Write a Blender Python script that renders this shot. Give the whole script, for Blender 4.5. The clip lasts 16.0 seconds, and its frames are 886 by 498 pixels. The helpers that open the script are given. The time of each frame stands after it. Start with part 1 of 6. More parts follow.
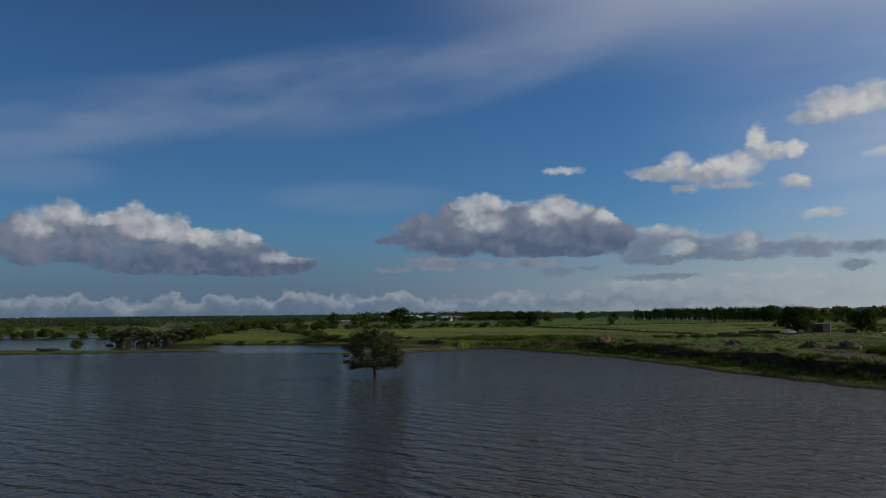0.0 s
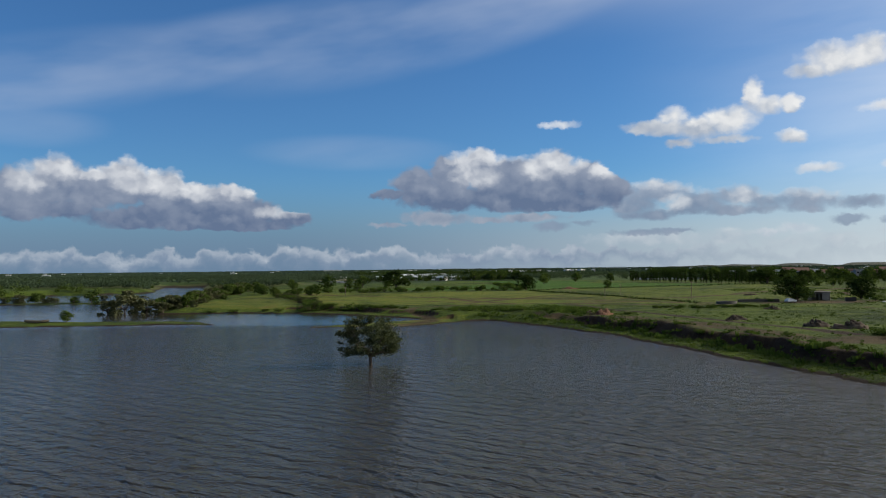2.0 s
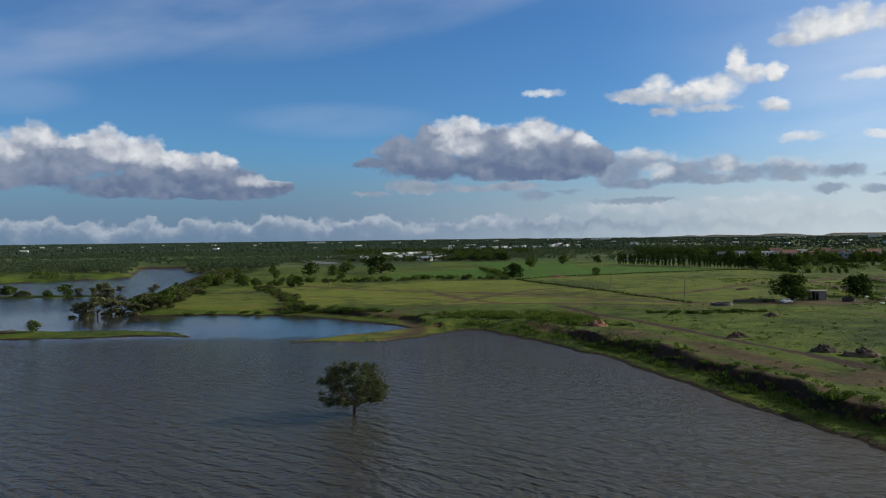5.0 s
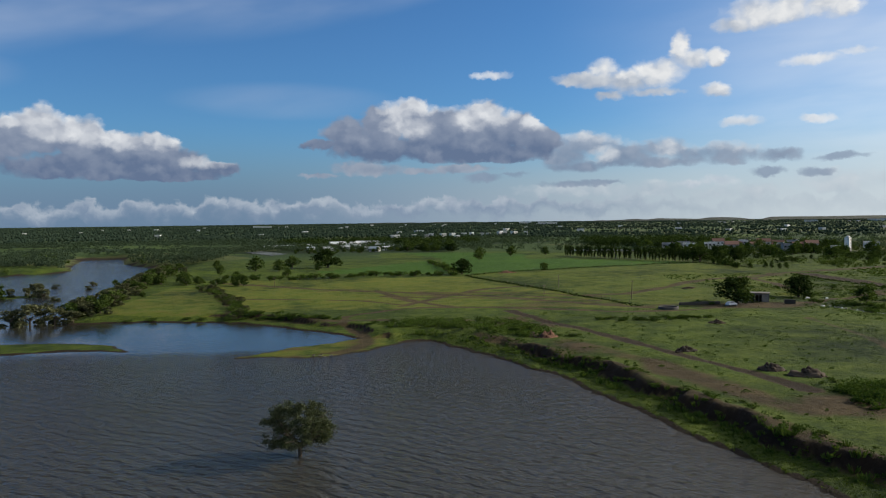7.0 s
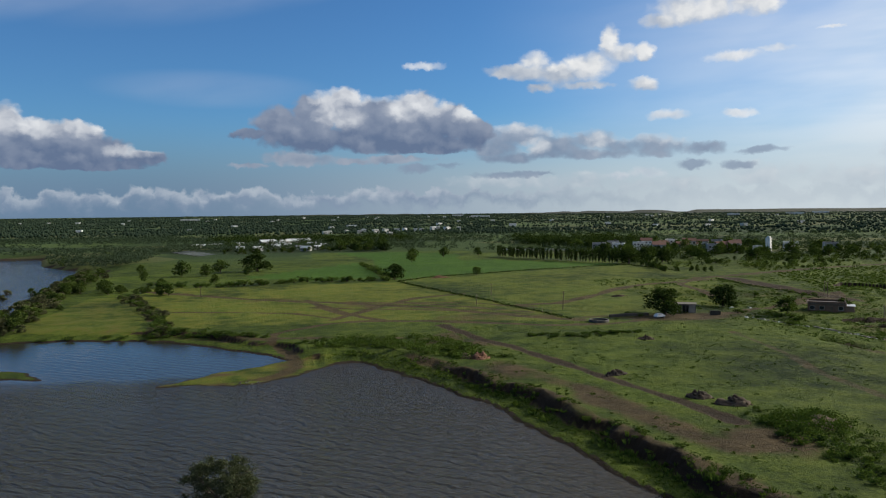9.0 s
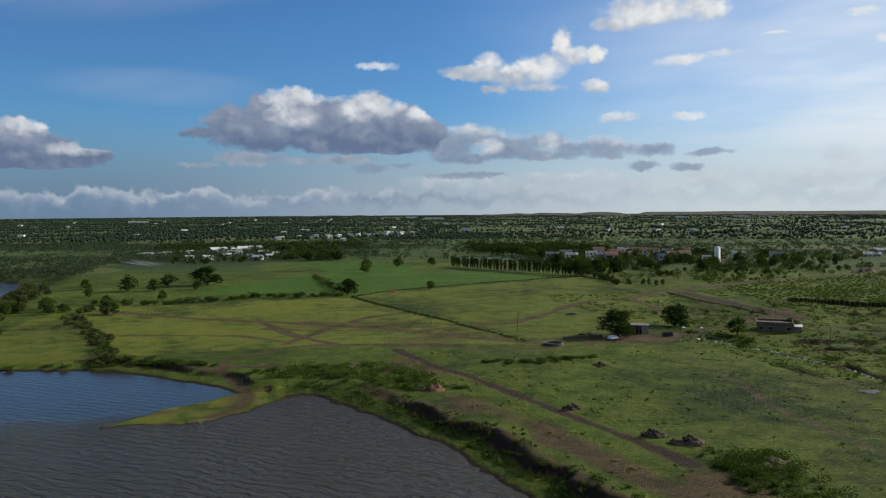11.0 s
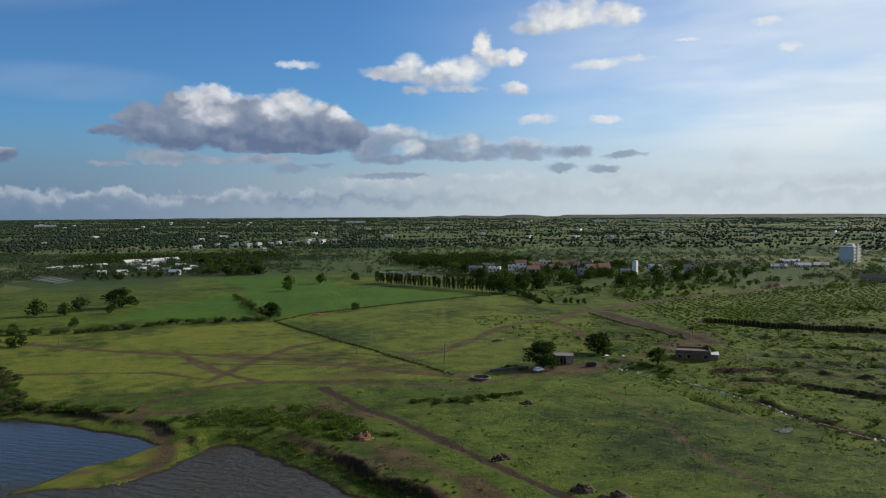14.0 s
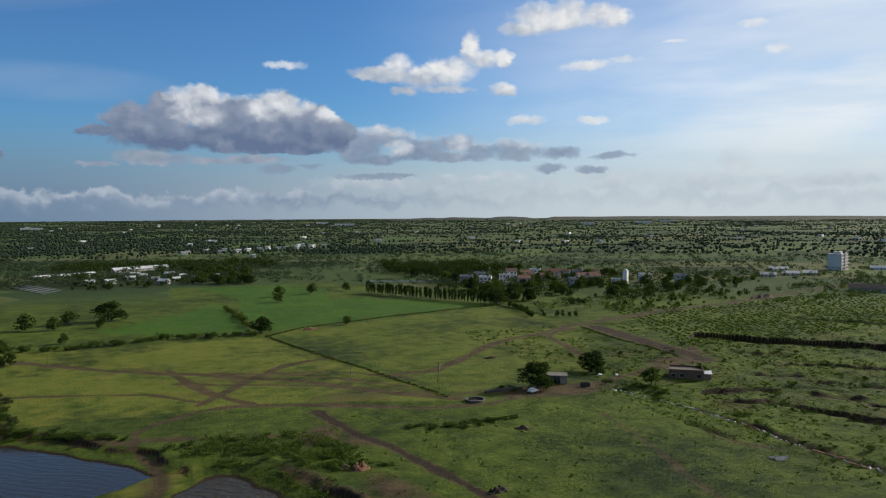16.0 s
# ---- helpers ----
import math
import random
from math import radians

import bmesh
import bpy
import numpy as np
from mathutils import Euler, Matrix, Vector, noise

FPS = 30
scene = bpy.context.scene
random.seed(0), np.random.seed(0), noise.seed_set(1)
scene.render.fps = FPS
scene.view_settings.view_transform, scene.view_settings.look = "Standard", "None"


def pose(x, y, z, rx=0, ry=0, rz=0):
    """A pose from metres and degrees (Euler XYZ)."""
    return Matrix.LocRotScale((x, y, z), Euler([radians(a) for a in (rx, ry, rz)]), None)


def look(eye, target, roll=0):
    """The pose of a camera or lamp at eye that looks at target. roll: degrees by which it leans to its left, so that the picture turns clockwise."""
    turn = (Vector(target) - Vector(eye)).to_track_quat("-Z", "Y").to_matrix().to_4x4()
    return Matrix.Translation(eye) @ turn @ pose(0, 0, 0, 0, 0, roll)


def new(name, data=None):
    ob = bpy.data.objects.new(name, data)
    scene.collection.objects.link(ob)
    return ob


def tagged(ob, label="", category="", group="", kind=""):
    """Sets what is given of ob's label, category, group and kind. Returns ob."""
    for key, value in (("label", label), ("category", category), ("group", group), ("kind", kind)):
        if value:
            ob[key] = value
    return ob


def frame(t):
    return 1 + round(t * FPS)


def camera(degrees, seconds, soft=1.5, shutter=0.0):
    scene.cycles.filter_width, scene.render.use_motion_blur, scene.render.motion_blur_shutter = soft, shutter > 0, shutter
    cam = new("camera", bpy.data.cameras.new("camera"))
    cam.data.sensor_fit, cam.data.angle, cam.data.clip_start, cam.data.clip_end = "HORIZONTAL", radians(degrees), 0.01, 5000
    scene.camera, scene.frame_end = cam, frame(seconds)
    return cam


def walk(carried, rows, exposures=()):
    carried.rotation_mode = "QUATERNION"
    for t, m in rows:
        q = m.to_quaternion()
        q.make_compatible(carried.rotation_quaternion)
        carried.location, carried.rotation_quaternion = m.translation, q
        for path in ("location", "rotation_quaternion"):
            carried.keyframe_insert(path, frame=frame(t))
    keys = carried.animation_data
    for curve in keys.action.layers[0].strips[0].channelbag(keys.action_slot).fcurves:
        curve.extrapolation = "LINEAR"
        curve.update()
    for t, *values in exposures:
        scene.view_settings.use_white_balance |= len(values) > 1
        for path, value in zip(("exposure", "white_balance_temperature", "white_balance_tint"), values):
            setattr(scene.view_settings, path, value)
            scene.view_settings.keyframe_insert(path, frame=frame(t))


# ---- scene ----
cam = camera(57.8, 16.0, soft=1.1)
PATH = [
    (0, (0.103, -17.606, 9.272), (0.1432, -15.6126, 9.4345), -0.60),
    (0.5, (0.029, -16.974, 9.767), (0.0702, -14.9787, 9.8944), -0.60),
    (1, (-0.050, -15.994, 10.717), (-0.0087, -13.9962, 10.8105), -0.60),
    (1.5, (-0.139, -14.696, 12.081), (-0.0909, -12.6974, 12.1491), -0.61),
    (2, (-0.237, -13.162, 13.750), (-0.1841, -11.1629, 13.7999), -0.62),
    (2.5, (-0.339, -11.485, 15.545), (-0.2827, -9.4860, 15.5741), -0.64),
    (3, (-0.438, -9.751, 17.312), (-0.3781, -7.7519, 17.3247), -0.66),
    (3.5, (-0.529, -8.030, 18.961), (-0.4638, -6.0306, 18.9633), -0.67),
    (6, (-0.705, -1.345, 26.731), (-0.5645, 0.6495, 26.6817), -0.70),
    (6.5, (-0.642, -0.530, 28.475), (-0.4627, 1.4612, 28.4147), -0.70),
    (7, (-0.523, 0.179, 30.306), (-0.3025, 2.1658, 30.2323), -0.68),
    (7.5, (-0.341, 0.863, 32.144), (-0.0800, 2.8444, 32.0569), -0.67),
    (8, (-0.103, 1.596, 33.913), (0.1964, 3.5708, 33.8188), -0.64),
    (8.5, (0.164, 2.401, 35.613), (0.5095, 4.3684, 35.5157), -0.62),
    (9, (0.421, 3.236, 37.302), (0.8052, 5.1965, 37.2038), -0.58),
    (11.5, (0.869, 6.506, 46.029), (1.3938, 8.4336, 45.9292), -0.40),
    (12, (0.775, 6.902, 47.762), (1.3315, 8.8200, 47.6600), -0.38),
    (12.5, (0.627, 7.242, 49.537), (1.2197, 9.1499, 49.4359), -0.36),
    (13, (0.429, 7.562, 51.349), (1.0557, 9.4592, 51.2504), -0.34),
    (13.5, (0.187, 7.892, 53.153), (0.8439, 9.7784, 53.0539), -0.33),
    (14, (-0.094, 8.248, 54.904), (0.5887, 10.1250, 54.8062), -0.31),
    (14.5, (-0.404, 8.628, 56.596), (0.2911, 10.5008, 56.4972), -0.30),
    (15, (-0.733, 9.020, 58.260), (-0.0278, 10.8888, 58.1619), -0.30),
    (15.5, (-1.076, 9.411, 59.891), (-0.3669, 11.2789, 59.7942), -0.30),
    (16, (-1.430, 9.795, 61.472), (-0.7201, 11.6627, 61.3757), -0.30),
]
walk(cam, [(t, look(eye, target, roll)) for t, eye, target, roll in PATH],
     [(0, -0.68), (0.3, -0.30), (0.6, -0.04), (1.0, 0.0), (1.5, 0.0), (16, 0.0)])

# ---------------------------------------------------------------- node helpers


class Nodes:
    """Short hand for building node trees."""

    def __init__(self, tree):
        self.t = tree

    def put(self, kind):
        return self.t.nodes.new(kind)

    def cells(self, vec, feature="F1"):
        n = self.put("ShaderNodeTexVoronoi")
        n.feature = feature
        self.wire(n.inputs["Vector"], vec)
        self.wire(n.inputs["Scale"], 1.0)
        return n

    def wire(self, sock, v):
        if isinstance(v, bpy.types.NodeSocket):
            self.t.links.new(v, sock)
        elif v is not None:
            sock.default_value = v

    def m(self, op, a, b=None, c=None, clamp=False):
        n = self.put("ShaderNodeMath")
        n.operation, n.use_clamp = op, clamp
        for sock, v in zip(n.inputs, (a, b, c)):
            self.wire(sock, v)
        return n.outputs[0]

    def v(self, op, a, b=None):
        n = self.put("ShaderNodeVectorMath")
        n.operation = op
        self.wire(n.inputs[0], a)
        self.wire(n.inputs[1], b)
        return n.outputs["Value"] if op in ("DOT_PRODUCT", "LENGTH", "DISTANCE") else n.outputs[0]

    def step(self, x, lo, hi, out0=0.0, out1=1.0):
        n = self.put("ShaderNodeMapRange")
        n.interpolation_type, n.clamp = "SMOOTHSTEP", True
        for sock, v in zip(n.inputs[:5], (x, lo, hi, out0, out1)):
            self.wire(sock, v)
        return n.outputs[0]

    def mix(self, f, a, b):
        n = self.put("ShaderNodeMix")
        n.data_type, n.clamp_factor = "RGBA", True
        self.wire(n.inputs[0], f)
        for i, v in ((6, a), (7, b)):
            self.wire(n.inputs[i], (*v, 1) if isinstance(v, tuple) and len(v) == 3 else v)
        return n.outputs[2]

    def noise(self, vec, scale, detail=3.0, rough=0.55, colour=False):
        n = self.put("ShaderNodeTexNoise")
        self.wire(n.inputs["Vector"], vec)
        self.wire(n.inputs["Scale"], scale)
        self.wire(n.inputs["Detail"], detail)
        self.wire(n.inputs["Roughness"], rough)
        return n.outputs["Color" if colour else "Fac"]

    def xyz(self, vec):
        n = self.put("ShaderNodeSeparateXYZ")
        self.wire(n.inputs[0], vec)
        return n.outputs

    def join(self, x, y, z=0.0):
        n = self.put("ShaderNodeCombineXYZ")
        for sock, v in zip(n.inputs, (x, y, z)):
            self.wire(sock, v)
        return n.outputs[0]


# ---------------------------------------------------------------- sky, clouds and sun
SUN_AZ, SUN_EL = 80.0, 22.0
SKY_STRENGTH = 0.055
sun = new("sun", bpy.data.lights.new("sun", "SUN"))
sun.data.energy, sun.data.angle, sun.data.color = 5.0, radians(0.5), (1.0, 0.91, 0.76)
SUN_DIR = Vector((math.sin(radians(SUN_AZ)) * math.cos(radians(SUN_EL)), math.cos(radians(SUN_AZ)) * math.cos(radians(SUN_EL)), math.sin(radians(SUN_EL))))
sun.matrix_world = look(SUN_DIR * 900, (0, 0, 0))

# cumulus heaps and their sunlit tops: azimuth, elevation, half width, half height in degrees
LEFT_HEAP = [(-24.31, 5.71, 1.92, 1.73), (-26.44, 5.14, 1.85, 1.58), (-22.01, 5.32, 2.03, 1.35), (-20.17, 5.95, 1.55, 1.65), (-17.84, 5.55, 1.78, 1.43), (-15.71, 4.98, 1.85, 1.20), (-13.34, 4.72, 1.78, 1.09),
             (-11.39, 4.08, 1.85, 0.90), (-9.27, 3.63, 1.70, 0.49), (-17.06, 3.70, 5.55, 0.83), (-24.85, 4.04, 3.33, 0.60), (-12.81, 3.18, 4.07, 0.41)]
LEFT_TOPS = [(-24.31, 6.77, 0.96, 0.75), (-20.03, 7.01, 1.11, 0.75), (-17.94, 6.64, 1.04, 0.6), (-16.7, 6.11, 1.11, 0.68), (-22.01, 6.48, 0.67, 0.3), (-15.29, 5.58, 1.04, 0.45),
             (-12.81, 5.43, 0.89, 0.38), (-9.8, 4.12, 1.11, 0.34), (-25.91, 6.1, 0.81, 0.6), (-19.36, 5.91, 1.11, 0.45)]
MAIN_HEAP = [(-2.38, 5.28, 1.33, 0.38), (-0.35, 5.97, 1.79, 1.24), (2.31, 6.32, 1.87, 1.58), (4.06, 6.99, 1.64, 1.65), (6.52, 6.58, 1.87, 1.43), (9.13, 6.88, 1.95, 1.58), (11.47, 6.24, 1.79, 1.50),
             (13.15, 5.45, 1.33, 1.20), (5.43, 5.08, 7.80, 0.98), (10.11, 4.55, 3.51, 0.68)]
MAIN_TOPS = [(3.71, 7.93, 1.01, 0.71), (5.04, 7.93, 0.7, 0.41), (6.67, 7.93, 0.66, 0.3), (8.86, 7.93, 0.78, 0.64), (8.62, 7.18, 1.01, 0.6), (10.18, 7.41, 0.86, 0.56),
             (11.28, 7.63, 0.55, 0.41), (12.91, 6.69, 0.62, 0.45), (2.15, 7.71, 0.27, 0.23), (3.86, 6.69, 1.17, 0.53)]
RIGHT_HEAP = [(14.98, 4.50, 1.72, 1.13), (16.72, 5.26, 2.34, 0.83), (19.41, 4.34, 2.34, 0.90), (21.71, 4.71, 1.75, 0.75), (23.63, 4.19, 2.15, 0.64), (26.32, 4.28, 2.34, 0.71), (29.01, 4.06, 1.64, 0.49),
              (21.33, 3.82, 6.63, 0.41), (15.76, 3.50, 2.15, 0.53)]
RIGHT_TOPS = [(15.95, 6.08, 2.34, 0.34), (19.41, 5.62, 1.56, 0.34), (21.94, 4.70, 0.51, 0.60), (24.48, 4.98, 1.09, 0.34), (28.24, 5.30, 0.62, 0.38), (27.28, 4.77, 1.17, 0.30), (13.93, 5.97, 0.55, 0.30),
              (17.68, 4.40, 0.78, 0.38)]
UNDER_BITS = [(-0.04, 3.72, 1.56, 0.53), (1.91, 3.57, 2.15, 0.45), (-2.38, 3.14, 1.56, 0.19), (4.64, 3.42, 1.56, 0.26), (7.77, 3.57, 2.34, 0.30)]
DARK_BITS = [(9.33, 2.90, 1.33, 0.34), (11.67, 3.08, 1.17, 0.19), (15.76, 2.37, 2.34, 0.26), (28.32, 2.92, 1.40, 0.34), (31.23, 2.82, 1.17, 0.30), (32.90, 3.77, 1.56, 0.23), (17.87, 2.52, 1.56, 0.19)]
PUFFS = [(17.68, 10.27, 1.09, 0.79), (15.76, 9.55, 1.64, 0.49), (16.91, 9.47, 1.48, 0.60), (19.41, 9.23, 1.95, 0.83), (21.52, 9.68, 2.03, 1.05), (22.87, 11.36, 0.74, 1.13), (23.44, 10.43, 1.33, 0.83),
         (25.17, 10.52, 0.78, 0.64), (20.95, 8.49, 2.03, 0.34), (17.95, 8.34, 0.86, 0.30), (24.98, 8.42, 1.09, 0.49), (27.86, 13.13, 2.26, 0.94), (26.25, 12.51, 1.17, 0.49), (29.70, 13.36, 1.36, 0.98),
         (32.14, 13.20, 1.95, 0.75)]
PUFF_TOPS = [(17.87, 10.49, 0.86, 0.53), (22.94, 11.58, 0.62, 0.98), (23.63, 10.58, 1.17, 0.60), (25.25, 10.67, 0.70, 0.45), (21.33, 10.21, 1.33, 0.60), (19.79, 9.85, 0.94, 0.38), (25.09, 8.61, 0.78, 0.30),
             (28.05, 13.42, 1.95, 0.60), (29.78, 13.66, 1.17, 0.60), (32.26, 13.35, 1.75, 0.53), (21.91, 9.40, 1.01, 0.45), (31.31, 10.00, 0.78, 0.19)]
SMALL_PUFFS = [(10.11, 10.08, 1.56, 0.30), (26.71, 6.22, 1.33, 0.38), (31.31, 6.27, 1.09, 0.30), (30.93, 9.90, 2.15, 0.41), (33.50, 10.22, 1.33, 0.30), (23.63, 2.31, 0.86, 0.34), (25.36, 2.47, 1.33, 0.41),
               (36.78, 11.22, 0.78, 0.15)]
HIGH_WISPS = [(41.77, 12.06, 1.0, 0.3), (43.33, 10.35, 0.8, 0.35)]
PALE_HEAPS = [(16.0, 1.9, 4.0, 0.5), (20.5, 2.0, 4.0, 0.6), (26.5, 1.7, 4.0, 0.6), (33.0, 2.2, 4.5, 0.8), (40.7, 3.2, 1.3, 1.0), (38.0, 1.9, 5.0, 0.8), (46.0, 1.8, 4.0, 0.5)]
# thin streaks, in coordinates that lean with the wind
CIRRUS = [(-26.0, 13.9, 9.0, 1.7), (-13.0, 13.9, 9.0, 1.5), (2.0, 12.0, 10.0, 1.6)]
HAZE_PATCH = [(-4.65, 8.3, 6.0, 1.0), (-26.0, 9.5, 4.0, 1.2)]


def build_sky():
    world = bpy.data.worlds.new("sky")
    world.use_nodes = True
    scene.world = world
    t = world.node_tree
    t.nodes.clear()
    N = Nodes(t)
    sky = N.put("ShaderNodeTexSky")
    sky.sky_type, sky.sun_disc, sky.sun_elevation, sky.sun_rotation = "NISHITA", False, radians(SUN_EL), radians(SUN_AZ)
    sky.altitude, sky.air_density, sky.dust_density, sky.ozone_density = 500.0, 1.0, 0.6, 2.5
    d = N.put("ShaderNodeTexCoord").outputs["Generated"]
    x, y, z = N.xyz(d)
    u = N.m("MULTIPLY", N.m("ARCTAN2", x, y), 57.2958)
    v = N.m("MULTIPLY", N.m("ARCSINE", z), 57.2958)
    P = N.join(u, v)
    base = N.v("MULTIPLY", sky.outputs[0], (SKY_STRENGTH * 0.78, SKY_STRENGTH * 1.38, SKY_STRENGTH * 2.0))

    # thin high veil, thicker towards the sun
    streak = N.noise(N.join(N.m("ADD", N.m("MULTIPLY", u, 0.06), N.m("MULTIPLY", v, 0.05)),
                            N.m("SUBTRACT", N.m("MULTIPLY", v, 0.24), N.m("MULTIPLY", u, 0.045))), 1.0, 4.0, 0.5)

    def heap(blobs, at):
        out = None
        for cu, cv, ru, rv in blobs:
            ru, rv = ru * 1.18, rv * 1.18
            q = N.v("MULTIPLY", N.v("SUBTRACT", at, (cu, cv, 0)), (1 / ru, 1 / rv, 0))
            f = N.m("SUBTRACT", 1.0, N.v("DOT_PRODUCT", q, q))
            out = f if out is None else N.m("SMOOTH_MAX", out, f, 0.25)
        return out

    lean = N.join(u, N.m("SUBTRACT", v, N.m("MULTIPLY", N.m("ADD", u, 18.6), 0.235)))
    cir = N.m("MULTIPLY", N.step(heap(CIRRUS, lean), -1.6, 1.2), N.step(streak, 0.2, 0.8))
    cir = N.m("MAXIMUM", cir, N.m("MULTIPLY", N.step(heap(HAZE_PATCH, P), -0.5, 1.0), N.step(streak, 0.2, 0.7, 0.1, 0.5)))
    col = N.mix(N.m("MULTIPLY", cir, 0.55), base, (0.42, 0.50, 0.66))
    east = N.step(u, 12.0, 52.0)
    veil = N.m("MULTIPLY", N.m("MULTIPLY", east, N.step(v, 34.0, 6.0)), N.step(streak, 0.1, 0.65, 0.4, 1.0))
    sheets = N.noise(N.v("MULTIPLY", P, (0.05, 0.34, 1)), 1.0, 4.0, 0.55)
    col = N.mix(N.m("MULTIPLY", veil, 0.95), col, N.mix(N.step(sheets, 0.35, 0.62), (0.66, 0.75, 0.84), (0.86, 0.89, 0.91)))
    # thin white cover high overhead, an added unseen brightener for the eastern water
    col = N.mix(N.m("MULTIPLY", N.step(v, 15.0, 30.0, 0.0, 0.85), N.step(u, -4.0, 22.0)), col, (1.25, 1.20, 1.12))
    # high western sky darkened, added to dim the reflections in the water there
    col = N.mix(N.m("MULTIPLY", N.step(v, 18.0, 27.0, 0.0, 0.9), N.step(u, 8.0, -16.0)), col, (0.055, 0.082, 0.130))
    # haze low over the land
    haze_col = N.mix(N.step(u, -12.0, 38.0), (0.145, 0.225, 0.345), (0.56, 0.63, 0.68))
    col = N.mix(N.step(v, 7.0, 0.6, 0.0, 0.92), col, haze_col)

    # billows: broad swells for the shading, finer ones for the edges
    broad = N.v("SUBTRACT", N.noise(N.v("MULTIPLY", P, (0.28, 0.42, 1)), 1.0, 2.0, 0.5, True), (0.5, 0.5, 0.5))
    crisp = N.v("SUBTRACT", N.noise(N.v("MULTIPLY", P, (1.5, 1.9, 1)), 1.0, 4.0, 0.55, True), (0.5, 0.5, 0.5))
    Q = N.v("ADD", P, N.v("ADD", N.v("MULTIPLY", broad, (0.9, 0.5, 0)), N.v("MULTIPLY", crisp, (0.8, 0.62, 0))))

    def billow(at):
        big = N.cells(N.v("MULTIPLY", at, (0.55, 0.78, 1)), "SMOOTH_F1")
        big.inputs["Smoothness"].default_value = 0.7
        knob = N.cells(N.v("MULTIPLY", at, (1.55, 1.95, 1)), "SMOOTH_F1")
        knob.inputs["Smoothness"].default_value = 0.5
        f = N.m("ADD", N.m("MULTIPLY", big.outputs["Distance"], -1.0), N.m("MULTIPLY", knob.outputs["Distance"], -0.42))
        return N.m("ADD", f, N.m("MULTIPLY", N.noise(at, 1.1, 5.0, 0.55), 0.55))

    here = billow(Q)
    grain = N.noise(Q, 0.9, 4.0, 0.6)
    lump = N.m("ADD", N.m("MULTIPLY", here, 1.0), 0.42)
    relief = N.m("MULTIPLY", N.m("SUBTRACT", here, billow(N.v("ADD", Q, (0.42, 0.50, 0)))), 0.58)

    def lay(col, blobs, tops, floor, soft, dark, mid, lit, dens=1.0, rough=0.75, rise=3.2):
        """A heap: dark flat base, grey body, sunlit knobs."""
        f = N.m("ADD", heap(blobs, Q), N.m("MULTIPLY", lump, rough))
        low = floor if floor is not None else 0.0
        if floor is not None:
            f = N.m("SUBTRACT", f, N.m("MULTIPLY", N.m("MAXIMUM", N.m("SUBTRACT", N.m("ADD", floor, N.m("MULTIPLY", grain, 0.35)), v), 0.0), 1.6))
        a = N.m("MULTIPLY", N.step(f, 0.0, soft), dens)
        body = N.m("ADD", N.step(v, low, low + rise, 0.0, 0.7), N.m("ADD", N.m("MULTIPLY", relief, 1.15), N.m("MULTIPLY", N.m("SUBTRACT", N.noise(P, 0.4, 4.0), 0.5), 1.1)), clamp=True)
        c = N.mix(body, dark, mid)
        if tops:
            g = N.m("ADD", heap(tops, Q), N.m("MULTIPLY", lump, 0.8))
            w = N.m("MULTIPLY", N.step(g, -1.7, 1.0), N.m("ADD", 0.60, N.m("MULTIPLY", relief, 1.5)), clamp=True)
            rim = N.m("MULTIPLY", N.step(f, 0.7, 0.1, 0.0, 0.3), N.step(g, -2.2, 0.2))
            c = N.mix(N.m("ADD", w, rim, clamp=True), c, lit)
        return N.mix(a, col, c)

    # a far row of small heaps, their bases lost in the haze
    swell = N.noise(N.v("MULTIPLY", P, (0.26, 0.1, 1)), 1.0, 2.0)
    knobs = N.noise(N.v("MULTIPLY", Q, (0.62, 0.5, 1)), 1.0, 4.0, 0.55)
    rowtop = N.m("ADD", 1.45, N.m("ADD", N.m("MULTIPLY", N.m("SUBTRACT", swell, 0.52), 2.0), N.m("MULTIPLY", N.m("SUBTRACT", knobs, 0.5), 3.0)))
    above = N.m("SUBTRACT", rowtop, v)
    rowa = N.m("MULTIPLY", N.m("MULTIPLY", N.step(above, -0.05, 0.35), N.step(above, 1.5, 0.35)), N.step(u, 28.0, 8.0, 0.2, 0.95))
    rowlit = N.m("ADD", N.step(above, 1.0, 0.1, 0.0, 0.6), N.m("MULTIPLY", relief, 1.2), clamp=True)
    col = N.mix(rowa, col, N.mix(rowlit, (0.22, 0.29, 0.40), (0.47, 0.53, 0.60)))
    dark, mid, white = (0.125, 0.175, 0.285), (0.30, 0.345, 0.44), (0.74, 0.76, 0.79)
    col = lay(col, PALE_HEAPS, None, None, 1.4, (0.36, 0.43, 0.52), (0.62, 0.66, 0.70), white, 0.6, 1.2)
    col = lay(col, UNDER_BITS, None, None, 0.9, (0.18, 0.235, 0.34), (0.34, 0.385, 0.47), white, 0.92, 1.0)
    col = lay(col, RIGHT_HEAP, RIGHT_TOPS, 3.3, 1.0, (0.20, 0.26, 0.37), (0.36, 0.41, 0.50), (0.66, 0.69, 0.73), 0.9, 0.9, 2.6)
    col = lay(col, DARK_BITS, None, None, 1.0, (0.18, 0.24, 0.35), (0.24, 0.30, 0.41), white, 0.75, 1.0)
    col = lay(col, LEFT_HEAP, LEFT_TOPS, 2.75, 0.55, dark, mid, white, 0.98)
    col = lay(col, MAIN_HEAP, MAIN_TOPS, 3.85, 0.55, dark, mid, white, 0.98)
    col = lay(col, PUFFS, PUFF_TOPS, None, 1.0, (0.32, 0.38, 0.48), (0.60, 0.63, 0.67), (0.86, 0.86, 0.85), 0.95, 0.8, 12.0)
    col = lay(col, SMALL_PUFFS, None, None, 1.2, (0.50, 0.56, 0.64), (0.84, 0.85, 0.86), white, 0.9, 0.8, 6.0)
